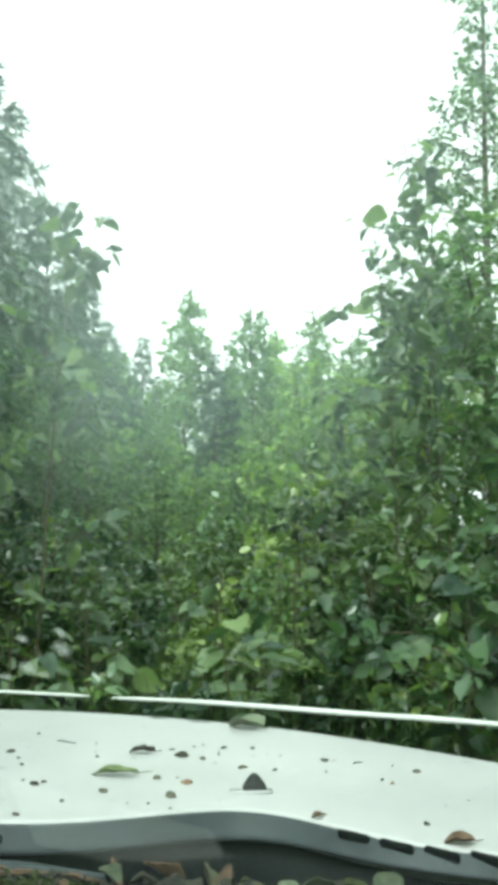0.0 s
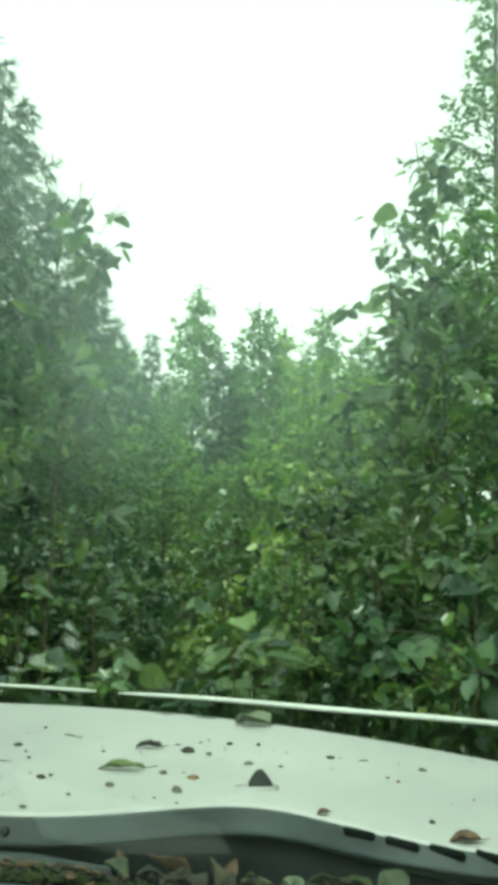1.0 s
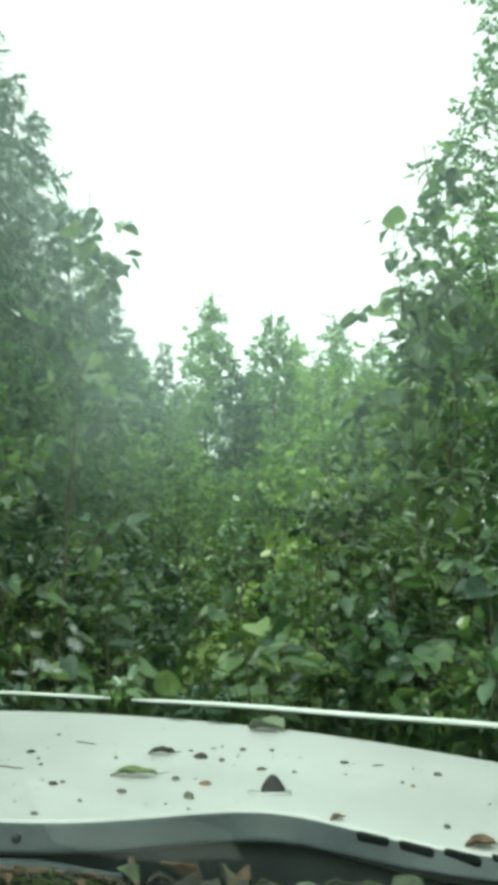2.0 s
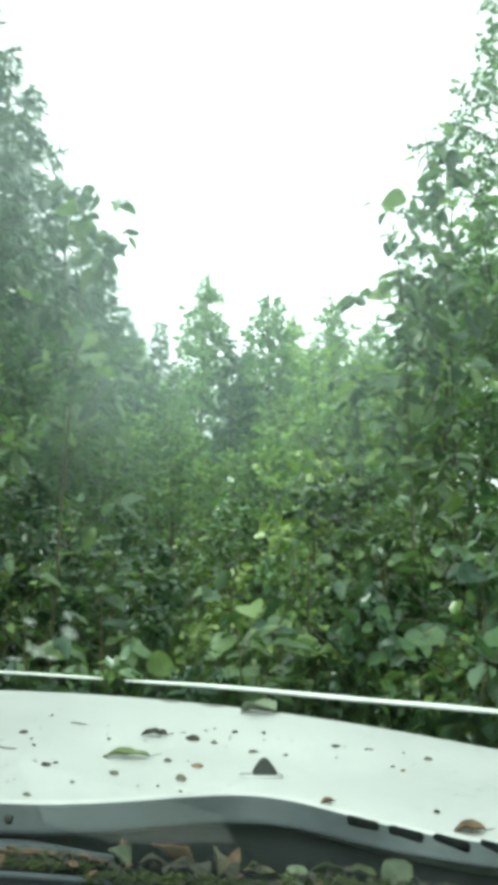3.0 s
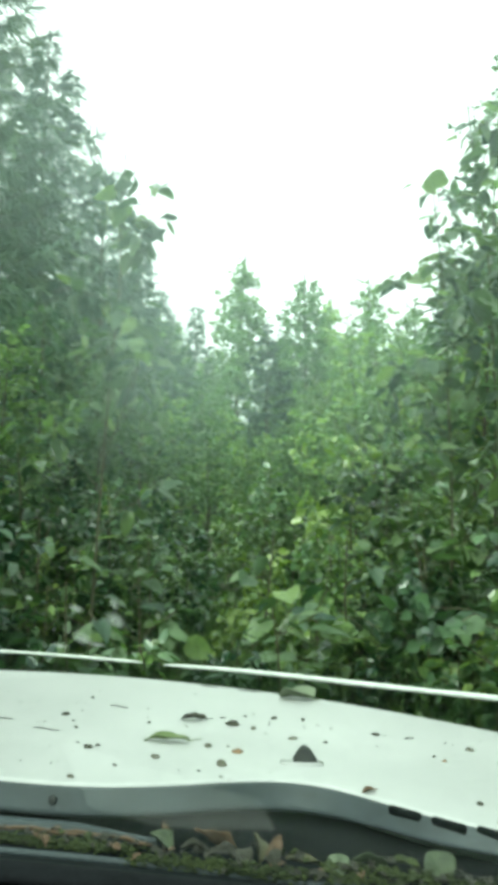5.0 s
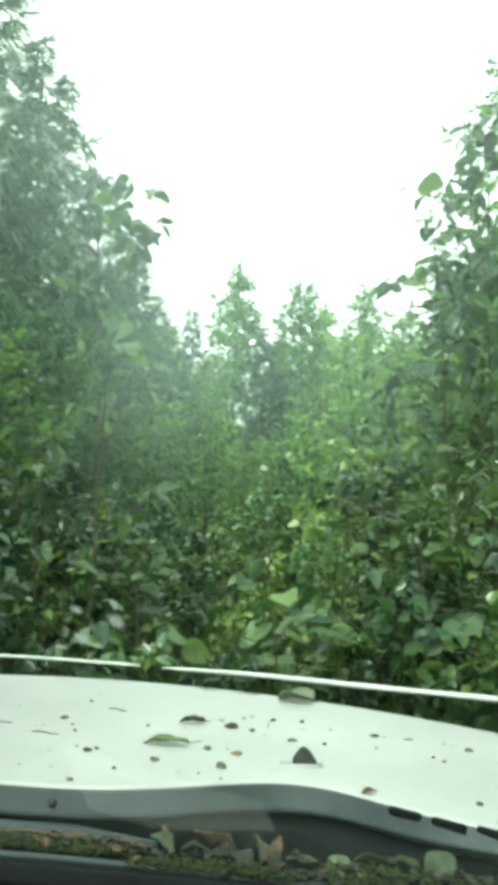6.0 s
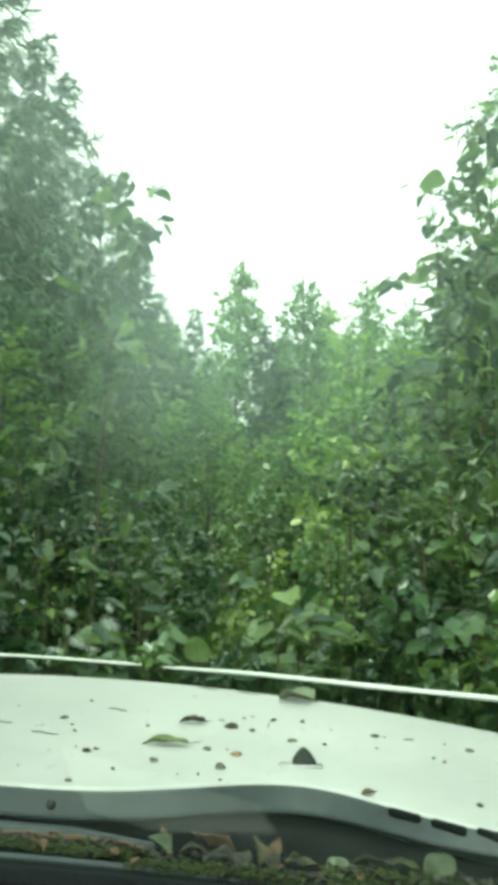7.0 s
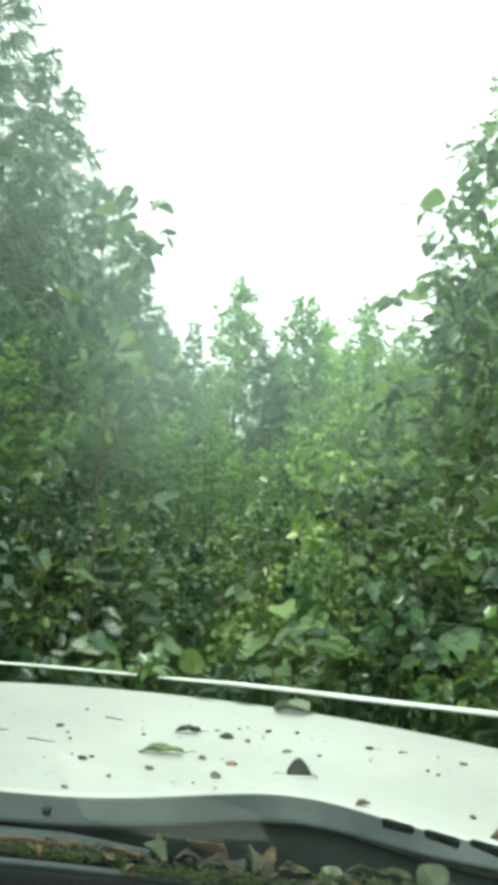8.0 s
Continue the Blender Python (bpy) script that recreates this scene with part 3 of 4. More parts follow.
def bit(x, y, size, mat):
    """A ragged flake of bark, bud or seed on the hood."""
    r = random.Random(round(x * 1e4) * 31 + round(y * 1e4))
    n = r.randint(6, 9)
    flat, bend = r.uniform(0.45, 0.9), r.uniform(-0.5, 0.5)
    ring = [(size * 1.35 * f * math.cos(2 * math.pi * k / n), size * 1.35 * f * flat * math.sin(2 * math.pi * k / n)) for k, f in ((k, r.uniform(0.30, 1.25)) for k in range(n))]
    bm = bmesh.new()
    rings = []
    for f, h in ((1.0, 0.0), (0.85, 0.24), (0.30, 0.56)):
        rings.append([bm.verts.new((px * f, py * f, size * (h + abs(bend * px / size) * 0.55 + 0.26 * h * r.random()))) for px, py in ring])
    for lo, hi in zip(rings, rings[1:]):
        for k in range(n):
            bm.faces.new((lo[k], lo[(k + 1) % n], hi[(k + 1) % n], hi[k]))
    bm.faces.new(rings[-1])
    bm.faces.new(rings[0][::-1])
    me = bpy.data.meshes.new("debris_crumb")
    low = min(v.co.z for v in bm.verts)
    bmesh.ops.translate(bm, vec=(0, 0, -low), verts=bm.verts)
    bm.to_mesh(me)
    bm.free()
    me.materials.append(mat)
    ob = new("debris_crumb", me)
    ob.matrix_world = on_hood(x, y, r.uniform(-35, 35))
    tagged(ob, "small grey-brown crumb of plant debris on the hood", "debris", "crumbs on the hood")


CRUMBS = [(-0.805, 1.552, 0.017, 0), (-0.758, 1.498, 0.0073, 0), (-0.726, 1.449, 0.0088, 0), (-0.606, 1.538, 0.0072, 0), (-0.832, 1.74, 0.0104, 0), (-0.667, 1.339, 0.0065, 0), (-0.635, 1.314, 0.0159, 0), (-0.626, 1.334, 0.0096, 0), 
          (-0.498, 1.295, 0.0152, 1), (-0.544, 1.227, 0.0088, 0), (-0.647, 1.202, 0.006, 0), (-0.703, 1.199, 0.0046, 0), (-0.583, 1.144, 0.0113, 1), (-0.402, 1.247, 0.0058, 0), (-0.378, 1.295, 0.0251, 1), (-0.359, 1.23, 0.0071, 1), 
          (-0.436, 1.403, 0.0144, 1), (-0.373, 1.386, 0.0172, 2), (-0.388, 1.568, 0.014, 1), (-0.436, 1.675, 0.0075, 0), (-0.423, 1.702, 0.0057, 0), (-0.372, 1.68, 0.013, 0), (-0.368, 1.614, 0.0054, 0), (-0.308, 1.691, 0.0111, 0), 
          (-0.3, 1.52, 0.0152, 1), (-0.235, 1.518, 0.01, 0), (-0.148, 1.62, 0.0141, 0), (-0.138, 1.531, 0.0067, 1), (-0.011, 1.621, 0.007, 0), (-0.031, 1.503, 0.0082, 0), (-0.01, 1.482, 0.0129, 2), (0.035, 1.585, 0.0172, 1), 
          (0.043, 1.257, 0.0111, 0), (-0.435, 1.587, 0.0267, 0)]
for cx, cy, cs, kind_ in CRUMBS:
    bit(cx, cy, cs * 0.50, (M_DIRT, M_FLAKE, M_TAN)[kind_])

cr = random.Random(21)
for _ in range(70):
    bit(cr.uniform(-1.15, 0.16), cr.uniform(1.20, 1.88), cr.uniform(0.0011, 0.0028), cr.choice((M_FLAKE, M_DIRT)))


def twig_bit(x, y, length, rz):
    """A short dry stalk on the hood."""
    pts = [(-length / 2, 0, 0.0015), (-length / 6, length * 0.05, 0.003), (length / 5, -length * 0.03, 0.002), (length / 2, length * 0.06, 0.0018)]
    ob = new("dry_stalk", raw_mesh("dry_stalk", *tube_arrays(pts, [0.0009, 0.0013, 0.0011, 0.0007], 5), [M_DIRT], True))
    ob.matrix_world = on_hood(x, y, rz)
    tagged(ob, "short dry brown stalk lying on the hood", "stalk", "stalks on the hood")


for tx, ty, tl, tr in ((-0.775, 1.412, 0.058, -4), (-0.728, 1.660, 0.048, -12), (-0.497, 1.955, 0.056, 0), (-0.614, 1.978, 0.047, -8), (-0.90, 1.47, 0.035, 10), (-0.475, 1.635, 0.014, 12), (-0.08, 1.62, 0.022, 25)):
    twig_bit(tx, ty, tl, tr)

# ---- leaf litter on the cowl ledge ----
lr = random.Random(5)
for k in range(170):
    x = -0.90 + 1.06 * (k + lr.random()) / 170
    side = min(1.0, max(0.0, (-0.38 - x) / 0.1))
    y = glass_y(x) + lr.uniform(0.016 + 0.030 * side, 0.084 - 0.004 * side)
    mat = lr.choice([M_DRY, M_DIRT, M_DIRT, M_MOSS, M_MOSS, M_DIRT, M_BLACKLEAF, M_BLACKLEAF])
    size = lr.uniform(0.008, 0.019)
    words = {M_DRY: "dry brown leaf", M_DIRT: "dark rotten leaf", M_MOSS: "mossy leaf scrap", M_BLACKLEAF: "black wet leaf"}[mat]
    curled_leaf("litter_leaf", size, size * lr.uniform(0.12, 0.34), mat, pose(x, y, 1.046 + lr.uniform(0, 0.010), lr.uniform(-28, 28), lr.uniform(-28, 28), lr.uniform(0, 360)),
                words + " lying in the cowl below the glass", lr.uniform(0.3, 1.2), lr.random(), "leaf litter in the cowl")
for x, y, tilt, side, size, wide, mat, rz, words in (
        (-0.321, 1.072, 34, 10, 0.080, 0.020, M_TAN, 112, "tan folded dry leaf"), (-0.400, 1.078, 68, 0, 0.040, 0.007, M_DRY, 20, "reddish upright dry leaf"),
        (-0.398, 1.062, 40, 10, 0.042, 0.015, M_DULL, 75, "dull green leaf"), (-0.235, 1.080, 62, 0, 0.044, 0.009, M_DRY, 10, "reddish upright dry leaf"),
        (-0.262, 1.080, 34, 20, 0.060, 0.012, M_OLIVEDRY, 62, "olive folded leaf"), (-0.190, 1.055, 24, 10, 0.062, 0.014, M_OLIVEDRY, 115, "olive brown withered leaf"),
        (-0.150, 1.062, 38, 0, 0.038, 0.015, M_PALE, 40, "pale withered leaf"), (-0.105, 1.070, 14, 0, 0.058, 0.014, M_DULL, 95, "dull green leaf"),
        (-0.060, 1.078, 16, 0, 0.050, 0.013, M_MOSS, 80, "mossy green leaf"), (-0.018, 1.092, 40, 0, 0.052, 0.022, M_DULL, 60, "dull green leaf"),
        (-0.275, 1.045, 14, 0, 0.042, 0.014, M_DIRT, 70, "dark rotten leaf"), (-0.345, 1.045, 10, 0, 0.044, 0.012, M_DIRT, 100, "dark rotten leaf"),
        (-0.300, 1.050, 12, 0, 0.046, 0.010, M_BLACKLEAF, 120, "black wet leaf"), (-0.228, 1.052, 18, 0, 0.036, 0.010, M_DIRT, 50, "dark rotten leaf")):
    curled_leaf("litter_leaf", size * lr.uniform(0.72, 0.95), wide * 0.9, mat, pose(x, y, 1.046 + lr.uniform(-0.004, 0.004), tilt * lr.uniform(0.6, 1.2), side + lr.uniform(-25, 25), rz + lr.uniform(-30, 30)), words + " lying in the cowl below the glass", lr.uniform(0.3, 1.0), 0.4 + 3 * x, "leaf litter in the cowl")
for x, y, length, rz in ((-0.56, 1.034, 0.13, 3), (-0.66, 1.028, 0.10, -2), (-0.50, 1.042, 0.09, 6), (-0.43, 1.040, 0.06, -8)):
    pts = [(-length / 2, 0, 0.003), (-length / 5, 0.002, 0.005), (length / 6, -0.002, 0.004), (length / 2, 0.001, 0.003)]
    ob = new("bark_strip", raw_mesh("bark_strip", *tube_arrays(pts, [0.0018, 0.0034, 0.0030, 0.0012], 6), [M_DRY], True))
    ob.matrix_world = pose(x, y, 1.047, 0, 0, rz)
    tagged(ob, "strip of reddish brown bark lying in the cowl", "bark", "bark strips in the cowl")


def moss_strip():
    bm = bmesh.new()
    bmesh.ops.create_icosphere(bm, subdivisions=1, radius=1.0)
    ball = [v.co.copy() for v in bm.verts]
    sides = [[v.index for v in f.verts] for f in bm.faces]
    bm.free()
    verts, faces = [], []
    for _ in range(4000):
        x = -1.0 + 1.15 * lr.random()
        p = Vector((x, glass_y(x) + lr.uniform(0.020, 0.045) + (0.028 if x < -0.42 else 0.0) + (0.031 if x > -0.17 and lr.random() < 0.55 else 0.0), 1.042 + lr.uniform(0, 0.008) + (0.007 * lr.random() if -0.40 < x < 0.0 else 0.0)))
        r = lr.uniform(0.0009, 0.0028)
        base = len(verts)
        verts += [p + Vector((c.x * 1.6, c.y, c.z * 0.7)) * (r * lr.uniform(0.7, 1.3)) for c in ball]
        faces += [[base + k for k in f] for f in sides]
    me = bpy.data.meshes.new("moss")
    me.from_pydata(verts, [], faces)
    me.materials.append(M_MOSS)
    tagged(new("moss", me), "damp green-brown moss growing along the cowl", "moss", kind="stuff")


moss_strip()

# ---- plants ----


def limb_line(r, start, way, length, steps=5, lift=0.0, wobble=0.12):
    pts, d = [np.array(start, float)], np.array(way, float)
    for _ in range(steps):
        d = unit(d + r.normal(0, wobble, 3) + np.array([0, 0, lift]))
        pts.append(pts[-1] + d * length / steps)
    return np.array(pts)


def broadleaf(seed, height, base, spread, limbs, twigs, per_twig, leaf, rise=0.9, stem_r=0.02, lean=0.05, shape=0.8, bend=0.05, least=0.28):
    """Wood and leaf stations of a broad-leaved tree or shrub. base: where its crown begins, as a part of the height."""
    r = np.random.default_rng(seed)
    trunk = limb_line(r, (0, 0, -0.1), (r.normal(0, lean), r.normal(0, lean), 1), height + 0.1, 9, 0.12, bend)
    wood = [tube_arrays(trunk, np.linspace(stem_r, stem_r * 0.28, len(trunk)), 6)]
    pos, way, nor = [], [], []
    for k in range(limbs):
        s = base + (1 - base) * 0.95 * ((k + r.random()) / limbs) ** 0.9
        q = s * (len(trunk) - 1)
        i = min(int(q), len(trunk) - 2)
        start = trunk[i] + (trunk[i + 1] - trunk[i]) * (q - i)
        az = k * 2.4 + r.normal(0, 0.4)
        h = (s - base) / (1 - base)
        long = spread * max(least, (1 - h) ** shape) * min(1.0, 0.45 + 2.2 * h) * r.uniform(0.7, 1.2)
        line = limb_line(r, start, (math.cos(az), math.sin(az), rise * r.uniform(0.6, 1.3)), long, 5, 0.05)
        wood.append(tube_arrays(line, np.linspace(stem_r * 0.35 * (1.1 - h), 0.0015, len(line)), 4))
        share = min(1.0, long / (0.55 * spread))
        for _ in range(max(1, round(twigs * share))):
            q = r.uniform(0.25, 1.0) * (len(line) - 1)
            i = min(int(q), len(line) - 2)
            p = line[i] + (line[i + 1] - line[i]) * (q - i)
            d = unit(line[i + 1] - line[i] + r.normal(0, 0.8, 3))
            tw = limb_line(r, p, d, max(long * r.uniform(0.22, 0.5), leaf * 1.6), 2, -0.02, 0.2)
            wood.append(tube_arrays(tw, np.linspace(0.0030, 0.0014, len(tw)), 3))
            n = max(2, round(per_twig * (0.4 + 0.6 * share)))
            tilt = r.normal(0, 0.34, 3)
            t = r.uniform(0.1, 1.0, n) * (len(tw) - 1)
            ii = np.minimum(t.astype(int), len(tw) - 2)
            at = tw[ii] + (tw[ii + 1] - tw[ii]) * (t - ii)[:, None]
            dd = unit(unit(tw[ii + 1] - tw[ii]) * 0.5 + r.normal(0, 0.75, (n, 3)) * (1, 1, 0.6) + np.array([0, 0, -0.20]))
            pos.append(at + dd * leaf * 0.2)
            way.append(dd)
            nor.append(unit(r.normal(0, 0.34, (n, 3)) + tilt + np.array([0, 0, 1.0])))
    pos, way, nor = np.concatenate(pos), np.concatenate(way), np.concatenate(nor)
    return joined(wood), (pos, way, nor, leaf * r.uniform(0.45, 1.22, len(pos)))


def tree(name, label, category, data, template, leaf_mat, wood_mat, wood_name="trunk", leaves_name="crown", group=""):
    ob = thing(name, label, category, group)
    wood, (pos, way, nor, size) = data
    mesh_part(wood_name, raw_mesh(wood_name, *wood, [wood_mat], True), ob)
    mesh_part(leaves_name, raw_mesh(leaves_name, *scatter(template, pos, way, nor, size), [leaf_mat], True), ob)
    return ob


def spruce(seed, height, spread, whorls, sprays, blades, blade):
    """A spruce: drooping boughs in whorls, each with hanging sprays of needles."""
    r = np.random.default_rng(seed)
    trunk = np.array([(0.03 * math.sin(z), 0.03 * math.cos(1.3 * z), z) for z in np.linspace(-0.2, height, 14)])
    wood = [tube_arrays(trunk, np.linspace(height * 0.012, 0.012, 14), 6)]
    pos, way, nor = [], [], []
    for k in range(whorls):
        h = (k + r.random() * 0.6) / whorls
        z = height * (0.06 + 0.93 * h)
        count = 5 if h < 0.9 else 4
        for b in range(count):
            az = b * 2 * math.pi / count + k * 0.9 + r.normal(0, 0.25)
            long = (spread * (1 - h) ** 0.85 + 0.12) * r.uniform(0.55, 1.25)
            line = limb_line(r, (0, 0, z), (math.cos(az), math.sin(az), 0.50 - 0.62 * (1 - h)), long, 5, 0.05, 0.07)
            wood.append(tube_arrays(line[[0, 2, 5]], np.linspace(0.008 + 0.012 * (1 - h), 0.003, 3), 3))
            n = max(3, int(sprays * long / spread) + 2)
            t = r.uniform(0.08, 1.0, n) ** 0.85 * 5
            i = np.minimum(t.astype(int), 4)
            at = line[i] + (line[i + 1] - line[i]) * (t - i)[:, None]
            side = np.stack([-math.sin(az) * np.ones(n), math.cos(az) * np.ones(n), np.zeros(n)], 1) * r.choice([-1, 1], n)[:, None]
            d = unit(side * r.uniform(0.2, 1.0, (n, 1)) + (line[i + 1] - line[i]) * 1.2 / long * 5 * r.uniform(0.3, 0.8, (n, 1)) + np.array([0, 0, -0.50]) + r.normal(0, 0.2, (n, 3)))
            sl = np.minimum(0.60, 0.25 * long * (1.15 - t / 6) + 0.10)
            for m in range(blades):
                f = (m + r.random(n)) / blades
                pos.append(at + d * (sl * f)[:, None])
                way.append(unit(d * 0.8 + r.normal(0, 0.30, (n, 3)) + np.array([0, 0, -0.15])))
                nor.append(unit(r.normal(0, 0.6, (n, 3)) + UP))
    pos, way, nor = np.concatenate(pos), np.concatenate(way), np.concatenate(nor)
    return joined(wood), (pos, way, nor, blade * r.uniform(0.7, 1.3, len(pos)))


def stand(ob, bearing, dist, size=1.0, turn=0.0, lean=0.0):
    """The pose of a plant that grows on the ground at a bearing and distance."""
    p = ahead(bearing, dist)
    p.z = ground_z(p.x, p.y)
    return Matrix.Translation(p) @ pose(0, 0, 0, lean, lean * 0.6, turn) @ Matrix.Scale(size, 4)


PLANTED = set()


def plant_all(kinds, spots, seed, lean=4.0):
    """The first spot of each kind takes the original, later ones take copies."""
    r = random.Random(seed)
    used = PLANTED
    for n, (b, d, s) in enumerate(spots):
        ob = kinds[n % len(kinds)]
        m = stand(ob, b, d, s, r.uniform(0, 360), r.uniform(-lean, lean))
        if ob.name in used:
            copy_thing(ob, m)
        else:
            ob.matrix_basis = m
            used.add(ob.name)


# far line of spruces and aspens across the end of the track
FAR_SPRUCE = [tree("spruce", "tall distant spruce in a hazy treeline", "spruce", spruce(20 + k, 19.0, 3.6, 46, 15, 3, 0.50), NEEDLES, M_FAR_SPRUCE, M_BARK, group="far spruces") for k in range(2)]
FAR_ASPEN = [tree("aspen", "tall narrow aspen paled for haze in the far treeline", "aspen", broadleaf(30 + k, 18.0, 0.12, 5.6, 64, 10, 17, 0.42, 0.6, 0.16, 0.0, 0.85, 0.012, 0.05), LEAF_FAR, M_FAR, M_BARK, group="far aspens") for k in range(2)]
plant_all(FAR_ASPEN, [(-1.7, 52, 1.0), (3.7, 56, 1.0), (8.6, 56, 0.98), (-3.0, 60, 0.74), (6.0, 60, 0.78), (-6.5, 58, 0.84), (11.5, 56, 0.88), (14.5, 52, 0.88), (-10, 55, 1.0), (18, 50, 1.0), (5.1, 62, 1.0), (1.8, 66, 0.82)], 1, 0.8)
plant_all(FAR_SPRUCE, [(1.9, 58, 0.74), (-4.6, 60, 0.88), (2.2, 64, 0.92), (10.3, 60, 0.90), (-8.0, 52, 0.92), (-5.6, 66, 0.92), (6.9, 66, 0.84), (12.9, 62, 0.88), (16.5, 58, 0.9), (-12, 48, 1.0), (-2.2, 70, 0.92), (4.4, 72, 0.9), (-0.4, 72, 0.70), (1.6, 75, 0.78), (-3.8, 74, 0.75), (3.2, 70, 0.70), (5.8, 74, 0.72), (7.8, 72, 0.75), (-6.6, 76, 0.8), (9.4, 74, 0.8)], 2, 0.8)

# spruces beside the track
NEAR_SPRUCE = [tree("spruce", "tall dense green spruce with drooping boughs", "spruce", spruce(40 + k, 13.0, 3.7, 30, 40, 8, 0.25), NEEDLES_FINE, M_SPRUCE, M_BARK, group="spruces beside the track") for k in range(2)]
plant_all(NEAR_SPRUCE, [(-16.3, 17.5, 0.94), (-11.9, 27, 1.03), (-9.4, 31, 1.00), (-17.0, 33, 1.25), (-7.3, 38, 0.97), (-21.5, 14, 0.95), (0.75, 41, 0.90)], 3, 1.0)

# young birches and alders on both sides
BIRCH = [tree("young_birch", "leafy young birch with small bright leaves", "birch", broadleaf(50 + k, 4.4, 0.06, 1.75, 26, 6, 11, 0.135, 0.8, 0.028, 0.07, 0.55), LEAF_MID, M_OLIVE if k == 1 else M_BIRCH, M_BARK, group="young birches") for k in range(3)]
plant_all(BIRCH, [(-16, 9.5, 0.86), (-12, 10.5, 0.88), (-8.2, 12, 0.98), (-5.4, 14, 0.93), (-19, 7.5, 0.78), (7.0, 11, 0.90), (10.5, 9.5, 0.86), (14, 9.0, 0.86), (16.5, 8.2, 1.08), (17, 10.5, 1.0), (5.0, 14, 0.95),
                  (-2.4, 16, 0.78), (1.8, 17, 0.76), (3.2, 13, 0.75), (-3.8, 11.5, 0.74), (-14, 13, 1.0), (12.5, 13, 1.05), (8.5, 15, 1.1), (-10, 15, 1.12), (0.2, 13, 0.62), (20, 8, 1.1),
                  (-1.2, 20, 0.9), (4.6, 20, 1.1), (-6.6, 19, 1.1), (1.0, 22, 0.95), (-3.4, 24, 1.2), (6.8, 22, 1.3)], 4)
TALL_BIRCH = tree("tall_birch", "tall birch with loose hanging leafy branches", "birch", broadleaf(60, 11.5, 0.12, 2.5, 74, 12, 15, 0.085, 0.7, 0.09, 0.03), LEAF_MID, M_BIRCH, M_BARK)
TALL_BIRCH.matrix_basis = stand(TALL_BIRCH, 20.6, 12.0, 1.0, 40)
copy_thing(TALL_BIRCH, stand(TALL_BIRCH, 29, 13.0, 0.95, 150))

# unseen forest added beside and behind the car, blocking low light from the sky
SHADE_SPRUCE = tree("spruce", "unseen dense dark spruce added around the car to cut the light", "spruce", spruce(46, 11.5, 3.3, 26, 12, 4, 0.28), NEEDLES, M_SPRUCE, M_BARK, group="spruces around the car")
br = random.Random(31)
around = [(b + br.uniform(-5, 5), d * br.uniform(0.9, 1.12), br.uniform(0.8, 1.15)) for d, lo, hi, n in ((8.0, 62, 298, 13), (12.5, 40, 320, 17)) for b in (lo + (hi - lo) * k / (n - 1) for k in range(n))]
plant_all([SHADE_SPRUCE], around, 14, 2.0)
plant_all([SHADE_SPRUCE], [(-44, 8, 0.95), (46, 8.5, 1.0), (-80, 8, 0.9), (82, 8.5, 0.95), (-60, 13, 1.1), (58, 14, 1.05), (-105, 11, 1.0), (112, 12, 0.9), (-140, 14, 1.05), (148, 15, 1.0), (-34, 19, 1.1), (36, 20, 1.15)], 8, 2.0)
plant_all(BIRCH, [(-33, 5.0, 1.0), (35, 5.2, 1.0), (-60, 5.0, 0.9), (62, 5.2, 0.95), (-47, 6.0, 1.05), (49, 6.5, 1.0), (-72, 4.6, 0.8), (76, 4.8, 0.85), (-92, 5.6, 0.95), (96, 5.8, 1.0), (-118, 6.2, 1.0), (122, 6.4, 0.9),
                  (-150, 9.0, 1.0), (155, 9.5, 1.1), (-38, 10, 1.1), (40, 11, 1.1), (-54, 9, 1.0), (66, 9.5, 1.05), (-70, 10, 1.1), (90, 10.5, 1.0), (-100, 15, 1.2), (105, 16, 1.2), (-28, 8.5, 1.0), (29, 8.0, 1.0)], 9)

# shrubs in front
ALDER = [tree("alder_shrub", "dense leafy alder shrub on the overgrown track", "shrub", broadleaf(70 + k, 2.3, 0.04, 1.05, 19, 6, 10, 0.112, 0.8, 0.018, 0.1, 0.6), LEAF_MID, M_WILLOW if k in (0, 2) else M_ALDER, M_TWIG, "stem", "leaves", "alder shrubs") for k in range(4)]
spots = []
sr = random.Random(11)
for d, n, lo, hi, s in ((3.9, 6, -75, -36, 0.7), (4.0, 6, 38, 78, 0.75), (4.1, 11, -27, 26, 0.88), (5.2, 11, -25, 25, 1.08), (6.4, 11, -23, 24, 1.10), (7.8, 11, -22, 22, 1.16)):
    for k in range(n):
        b = lo + (hi - lo) * (k + sr.uniform(0.1, 0.9)) / n
        if sr.random() < 0.20:
            continue
        dip = 1.0 - 0.13 * math.exp(-((b - 0.5) / 4.5) ** 2)
        spots.append((b, d * sr.uniform(0.92, 1.08), s * dip * sr.uniform(0.74, 1.20)))
spots += [(-20, 3.7, 1.30), (-15.5, 4.3, 1.18), (-10.5, 4.7, 1.0), (12, 4.4, 1.08), (22.5, 3.7, 1.25), (-25, 3.4, 1.3), (26, 3.3, 1.3)]
plant_all(ALDER, spots, 5)

# brush along the car's flanks
fr = random.Random(17)
for k in range(24):
    p = Vector((AXIS + (1 if k % 2 else -1) * fr.uniform(1.9, 3.4), fr.uniform(-4.5, 2.2), 0))
    p.z = ground_z(p.x, p.y)
    copy_thing(ALDER[k % 4], Matrix.Translation(p) @ pose(0, 0, 0, fr.uniform(-5, 5), 0, fr.uniform(0, 360)) @ Matrix.Scale(fr.uniform(0.7, 1.1), 4))

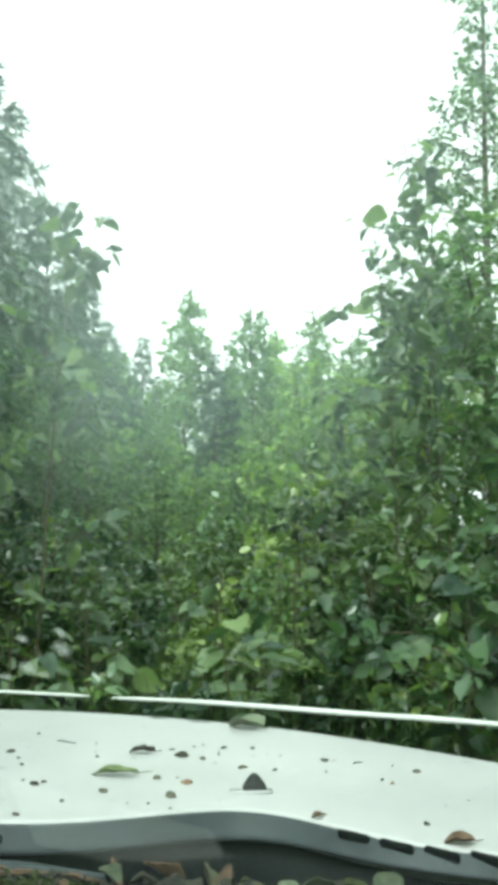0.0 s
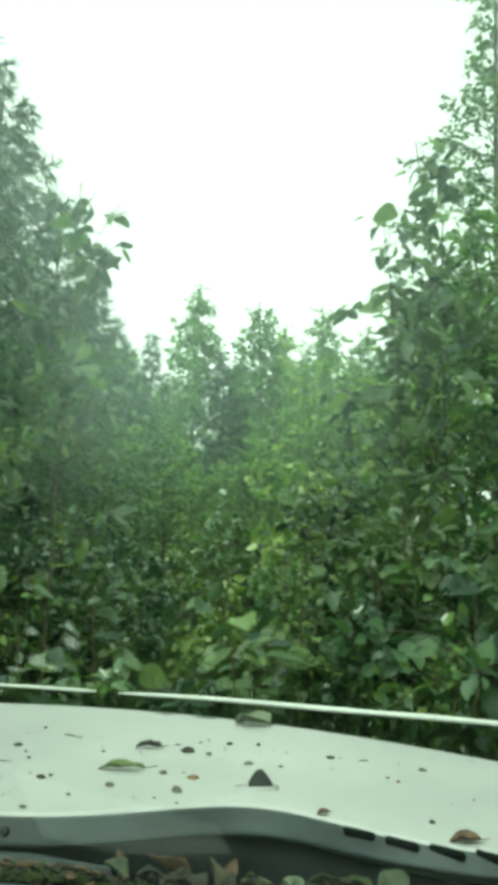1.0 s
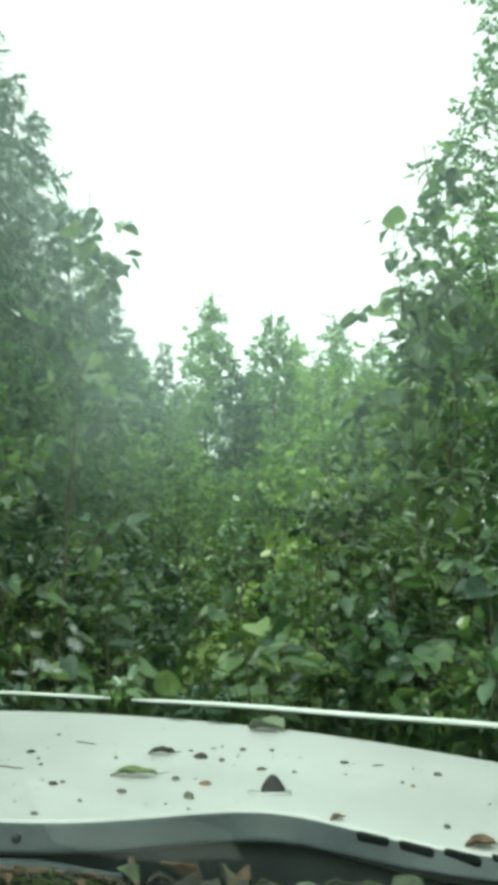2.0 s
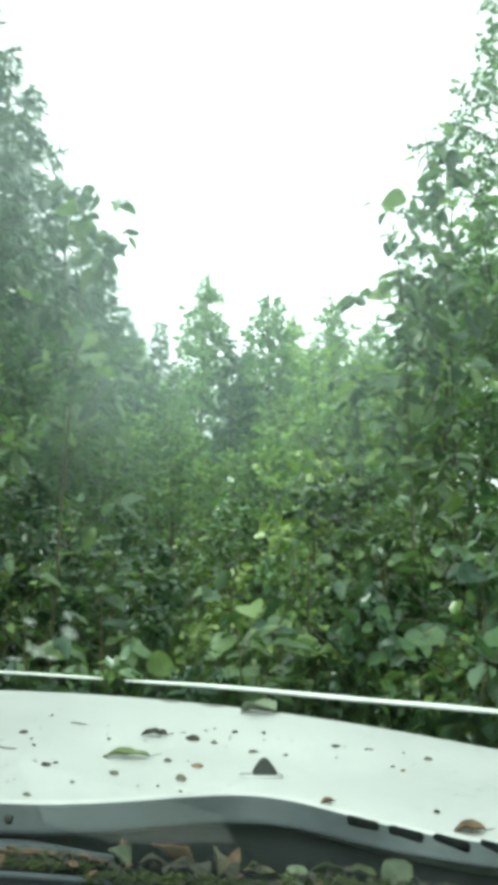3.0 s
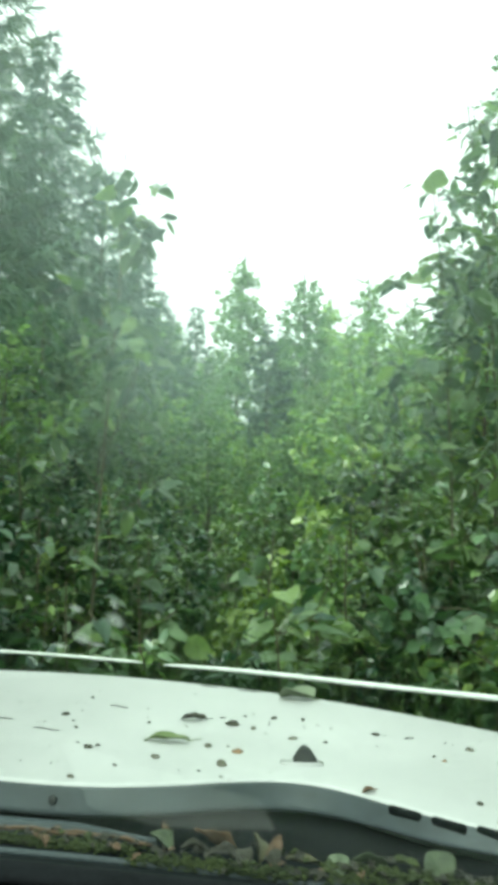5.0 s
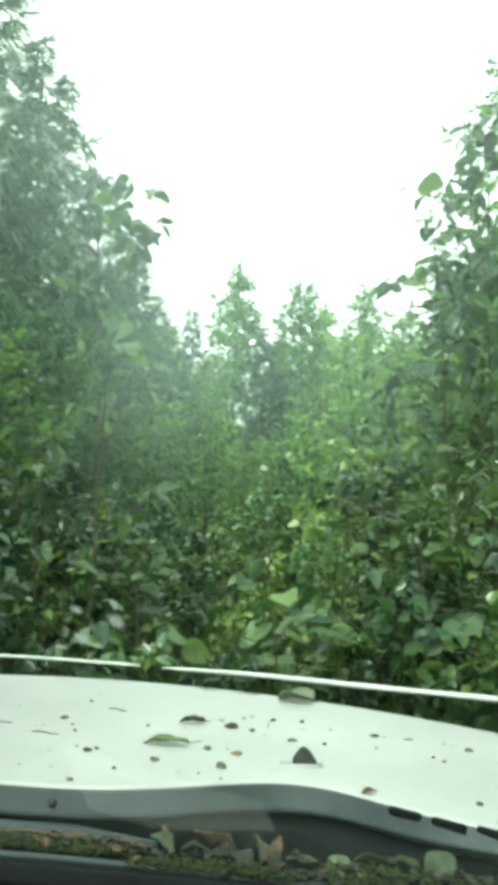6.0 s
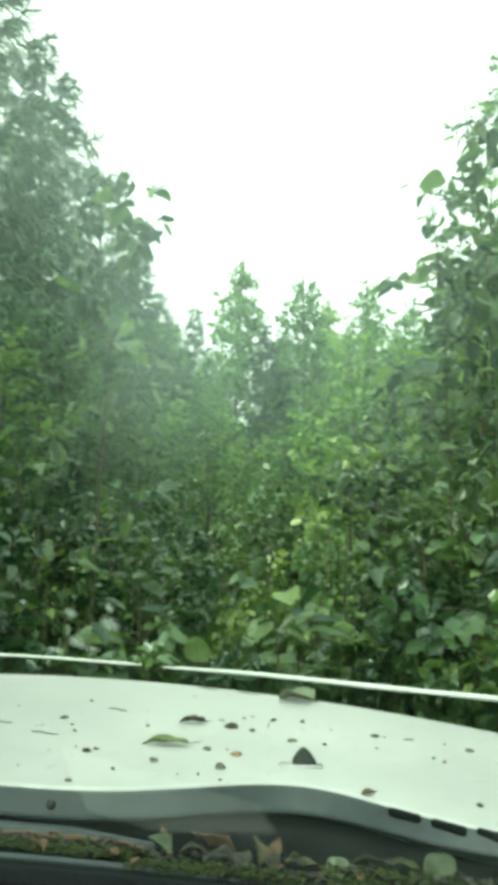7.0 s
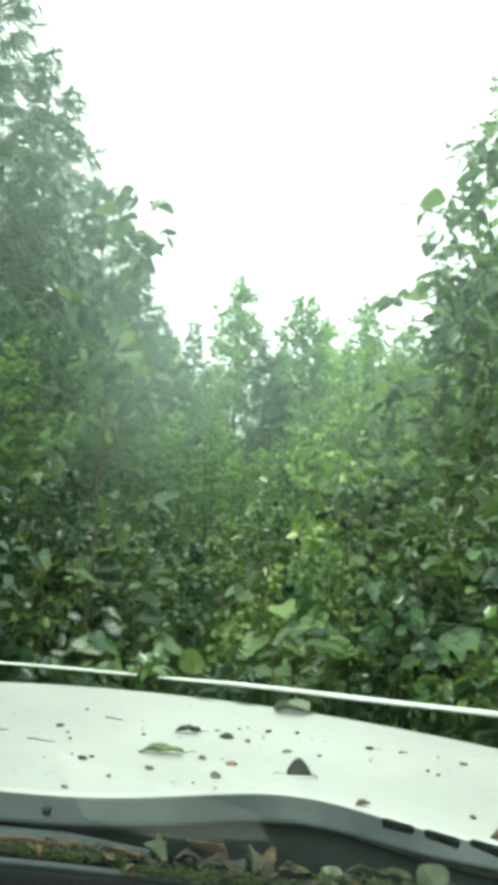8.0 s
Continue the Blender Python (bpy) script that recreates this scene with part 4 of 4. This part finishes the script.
# low willows that the bumper pushes into
WILLOW = [tree("willow_shrub", "low willow shrub with long dark glossy leaves", "shrub", broadleaf(75 + k, 1.45, 0.05, 0.75, 15, 5, 8, 0.105, 0.8, 0.012, 0.1, 0.6), LEAF_FINE, M_WILLOW if k == 1 else M_ALDER, M_TWIG, "stem", "leaves", "willow shrubs before the bumper") for k in range(3)]
spots = []
for d, n, lo, hi, s in ((2.85, 10, -32, 30, 0.68), (3.45, 11, -29, 28, 0.94)):
    for k in range(n):
        spots.append((lo + (hi - lo) * (k + sr.uniform(0.15, 0.85)) / n, d * sr.uniform(0.97, 1.08), s * sr.uniform(0.85, 1.15)))
plant_all(WILLOW, spots, 12)

# near saplings whose leaves can be told apart one by one
LEAF_MESHES = [raw_mesh("leaf", *leaf_template(w, 8, c, dr, 0.0, pt, 0.72), [M_SINGLE], True) for w, c, dr, pt in ((0.37, 0.25, 0.20, 0.80), (0.31, 0.55, 0.34, 0.90), (0.27, 0.15, 0.45, 1.0))]


def sapling(seed, height, base, spread, limbs, twigs, per_twig, leaf, label, rise=1.0, lean=0.08):
    wood, (pos, way, nor, size) = broadleaf(seed, height, base, spread, limbs, twigs, per_twig, leaf, rise, 0.010, lean, 0.6)
    ob = thing("aspen_sapling", label, "sapling", "aspen saplings before the car")
    mesh_part("stem", raw_mesh("stem", *wood, [M_TWIG], True), ob)
    y = unit(way)
    x = unit(np.cross(y, nor))
    z = np.cross(x, y)
    for k in range(len(pos)):
        lf = new("leaf", LEAF_MESHES[k % 3])
        lf.parent = ob
        m = Matrix(((x[k][0], y[k][0], z[k][0], 0), (x[k][1], y[k][1], z[k][1], 0), (x[k][2], y[k][2], z[k][2], 0), (0, 0, 0, 1)))
        lf.matrix_basis = Matrix.Translation(Vector(pos[k])) @ m @ Matrix.Scale(size[k], 4)
    return ob


LOW = [sapling(80 + k, 1.25, 0.15, 0.42, 8, 2, 4, 0.148, "low aspen sapling with broad grey-green leaves") for k in range(3)]
plant_all(LOW, [(-11, 3.2, 1.0), (3, 3.3, 0.9), (16.5, 3.1, 1.05), (-15, 3.9, 1.15), (-7, 3.9, 1.1), (0, 4.0, 1.05), (8, 3.9, 1.1), (13, 3.8, 1.2), (20, 3.5, 1.2)], 6)
HIGH = [sapling(96 + k, 3.6, 0.35, 0.75, 18, 3, 5, 0.120, "tall thin aspen sapling with round leaves against the sky", 1.2, 0.04) for k in range(3)]
plant_all(HIGH, [(13.5, 4.0, 0.86), (-13.0, 4.0, 0.95), (17.5, 4.3, 1.0), (9.5, 4.6, 0.78)], 7)


# ---- grass on the track ----


def grass_patch(count):
    r = np.random.default_rng(3)
    b, d = r.uniform(-26, 26, count), r.uniform(2.75, 7.5, count)
    a = np.radians(HEAD - b)
    x, y = -np.sin(a) * d, np.cos(a) * d
    side = np.arange(count) >= 9000             # the rest grows beside and behind the car
    x, y = np.where(side, r.uniform(-8, 8, count), x), np.where(side, r.uniform(-9, 4, count), y)
    clear = (np.abs(x - AXIS) > HALF + 0.12) | (y < -1.9) | (y > 2.35)
    x, y = x[clear], y[clear]
    count = len(x)
    z = np.array([ground_z(p, q) for p, q in zip(x, y)])
    blade = (np.array([(-0.006, 0, 0), (0.006, 0, 0), (0.005, 0.5, 0.03), (-0.005, 0.5, 0.03), (0.001, 1, 0.14), (-0.001, 1, 0.14)], float), np.array([(0, 1, 2, 3), (3, 2, 4, 5)]))
    way = unit(r.normal(0, 0.22, (count, 3)) + UP)
    me = raw_mesh("grass", *scatter(blade, np.stack([x, y, z - 0.02], 1), way, unit(r.normal(0, 1, (count, 3))), r.uniform(0.35, 0.95, count)), [M_GRASS], True)
    tagged(new("grass", me), "tall green grass growing between the shrubs", "grass", kind="stuff")


grass_patch(26000)
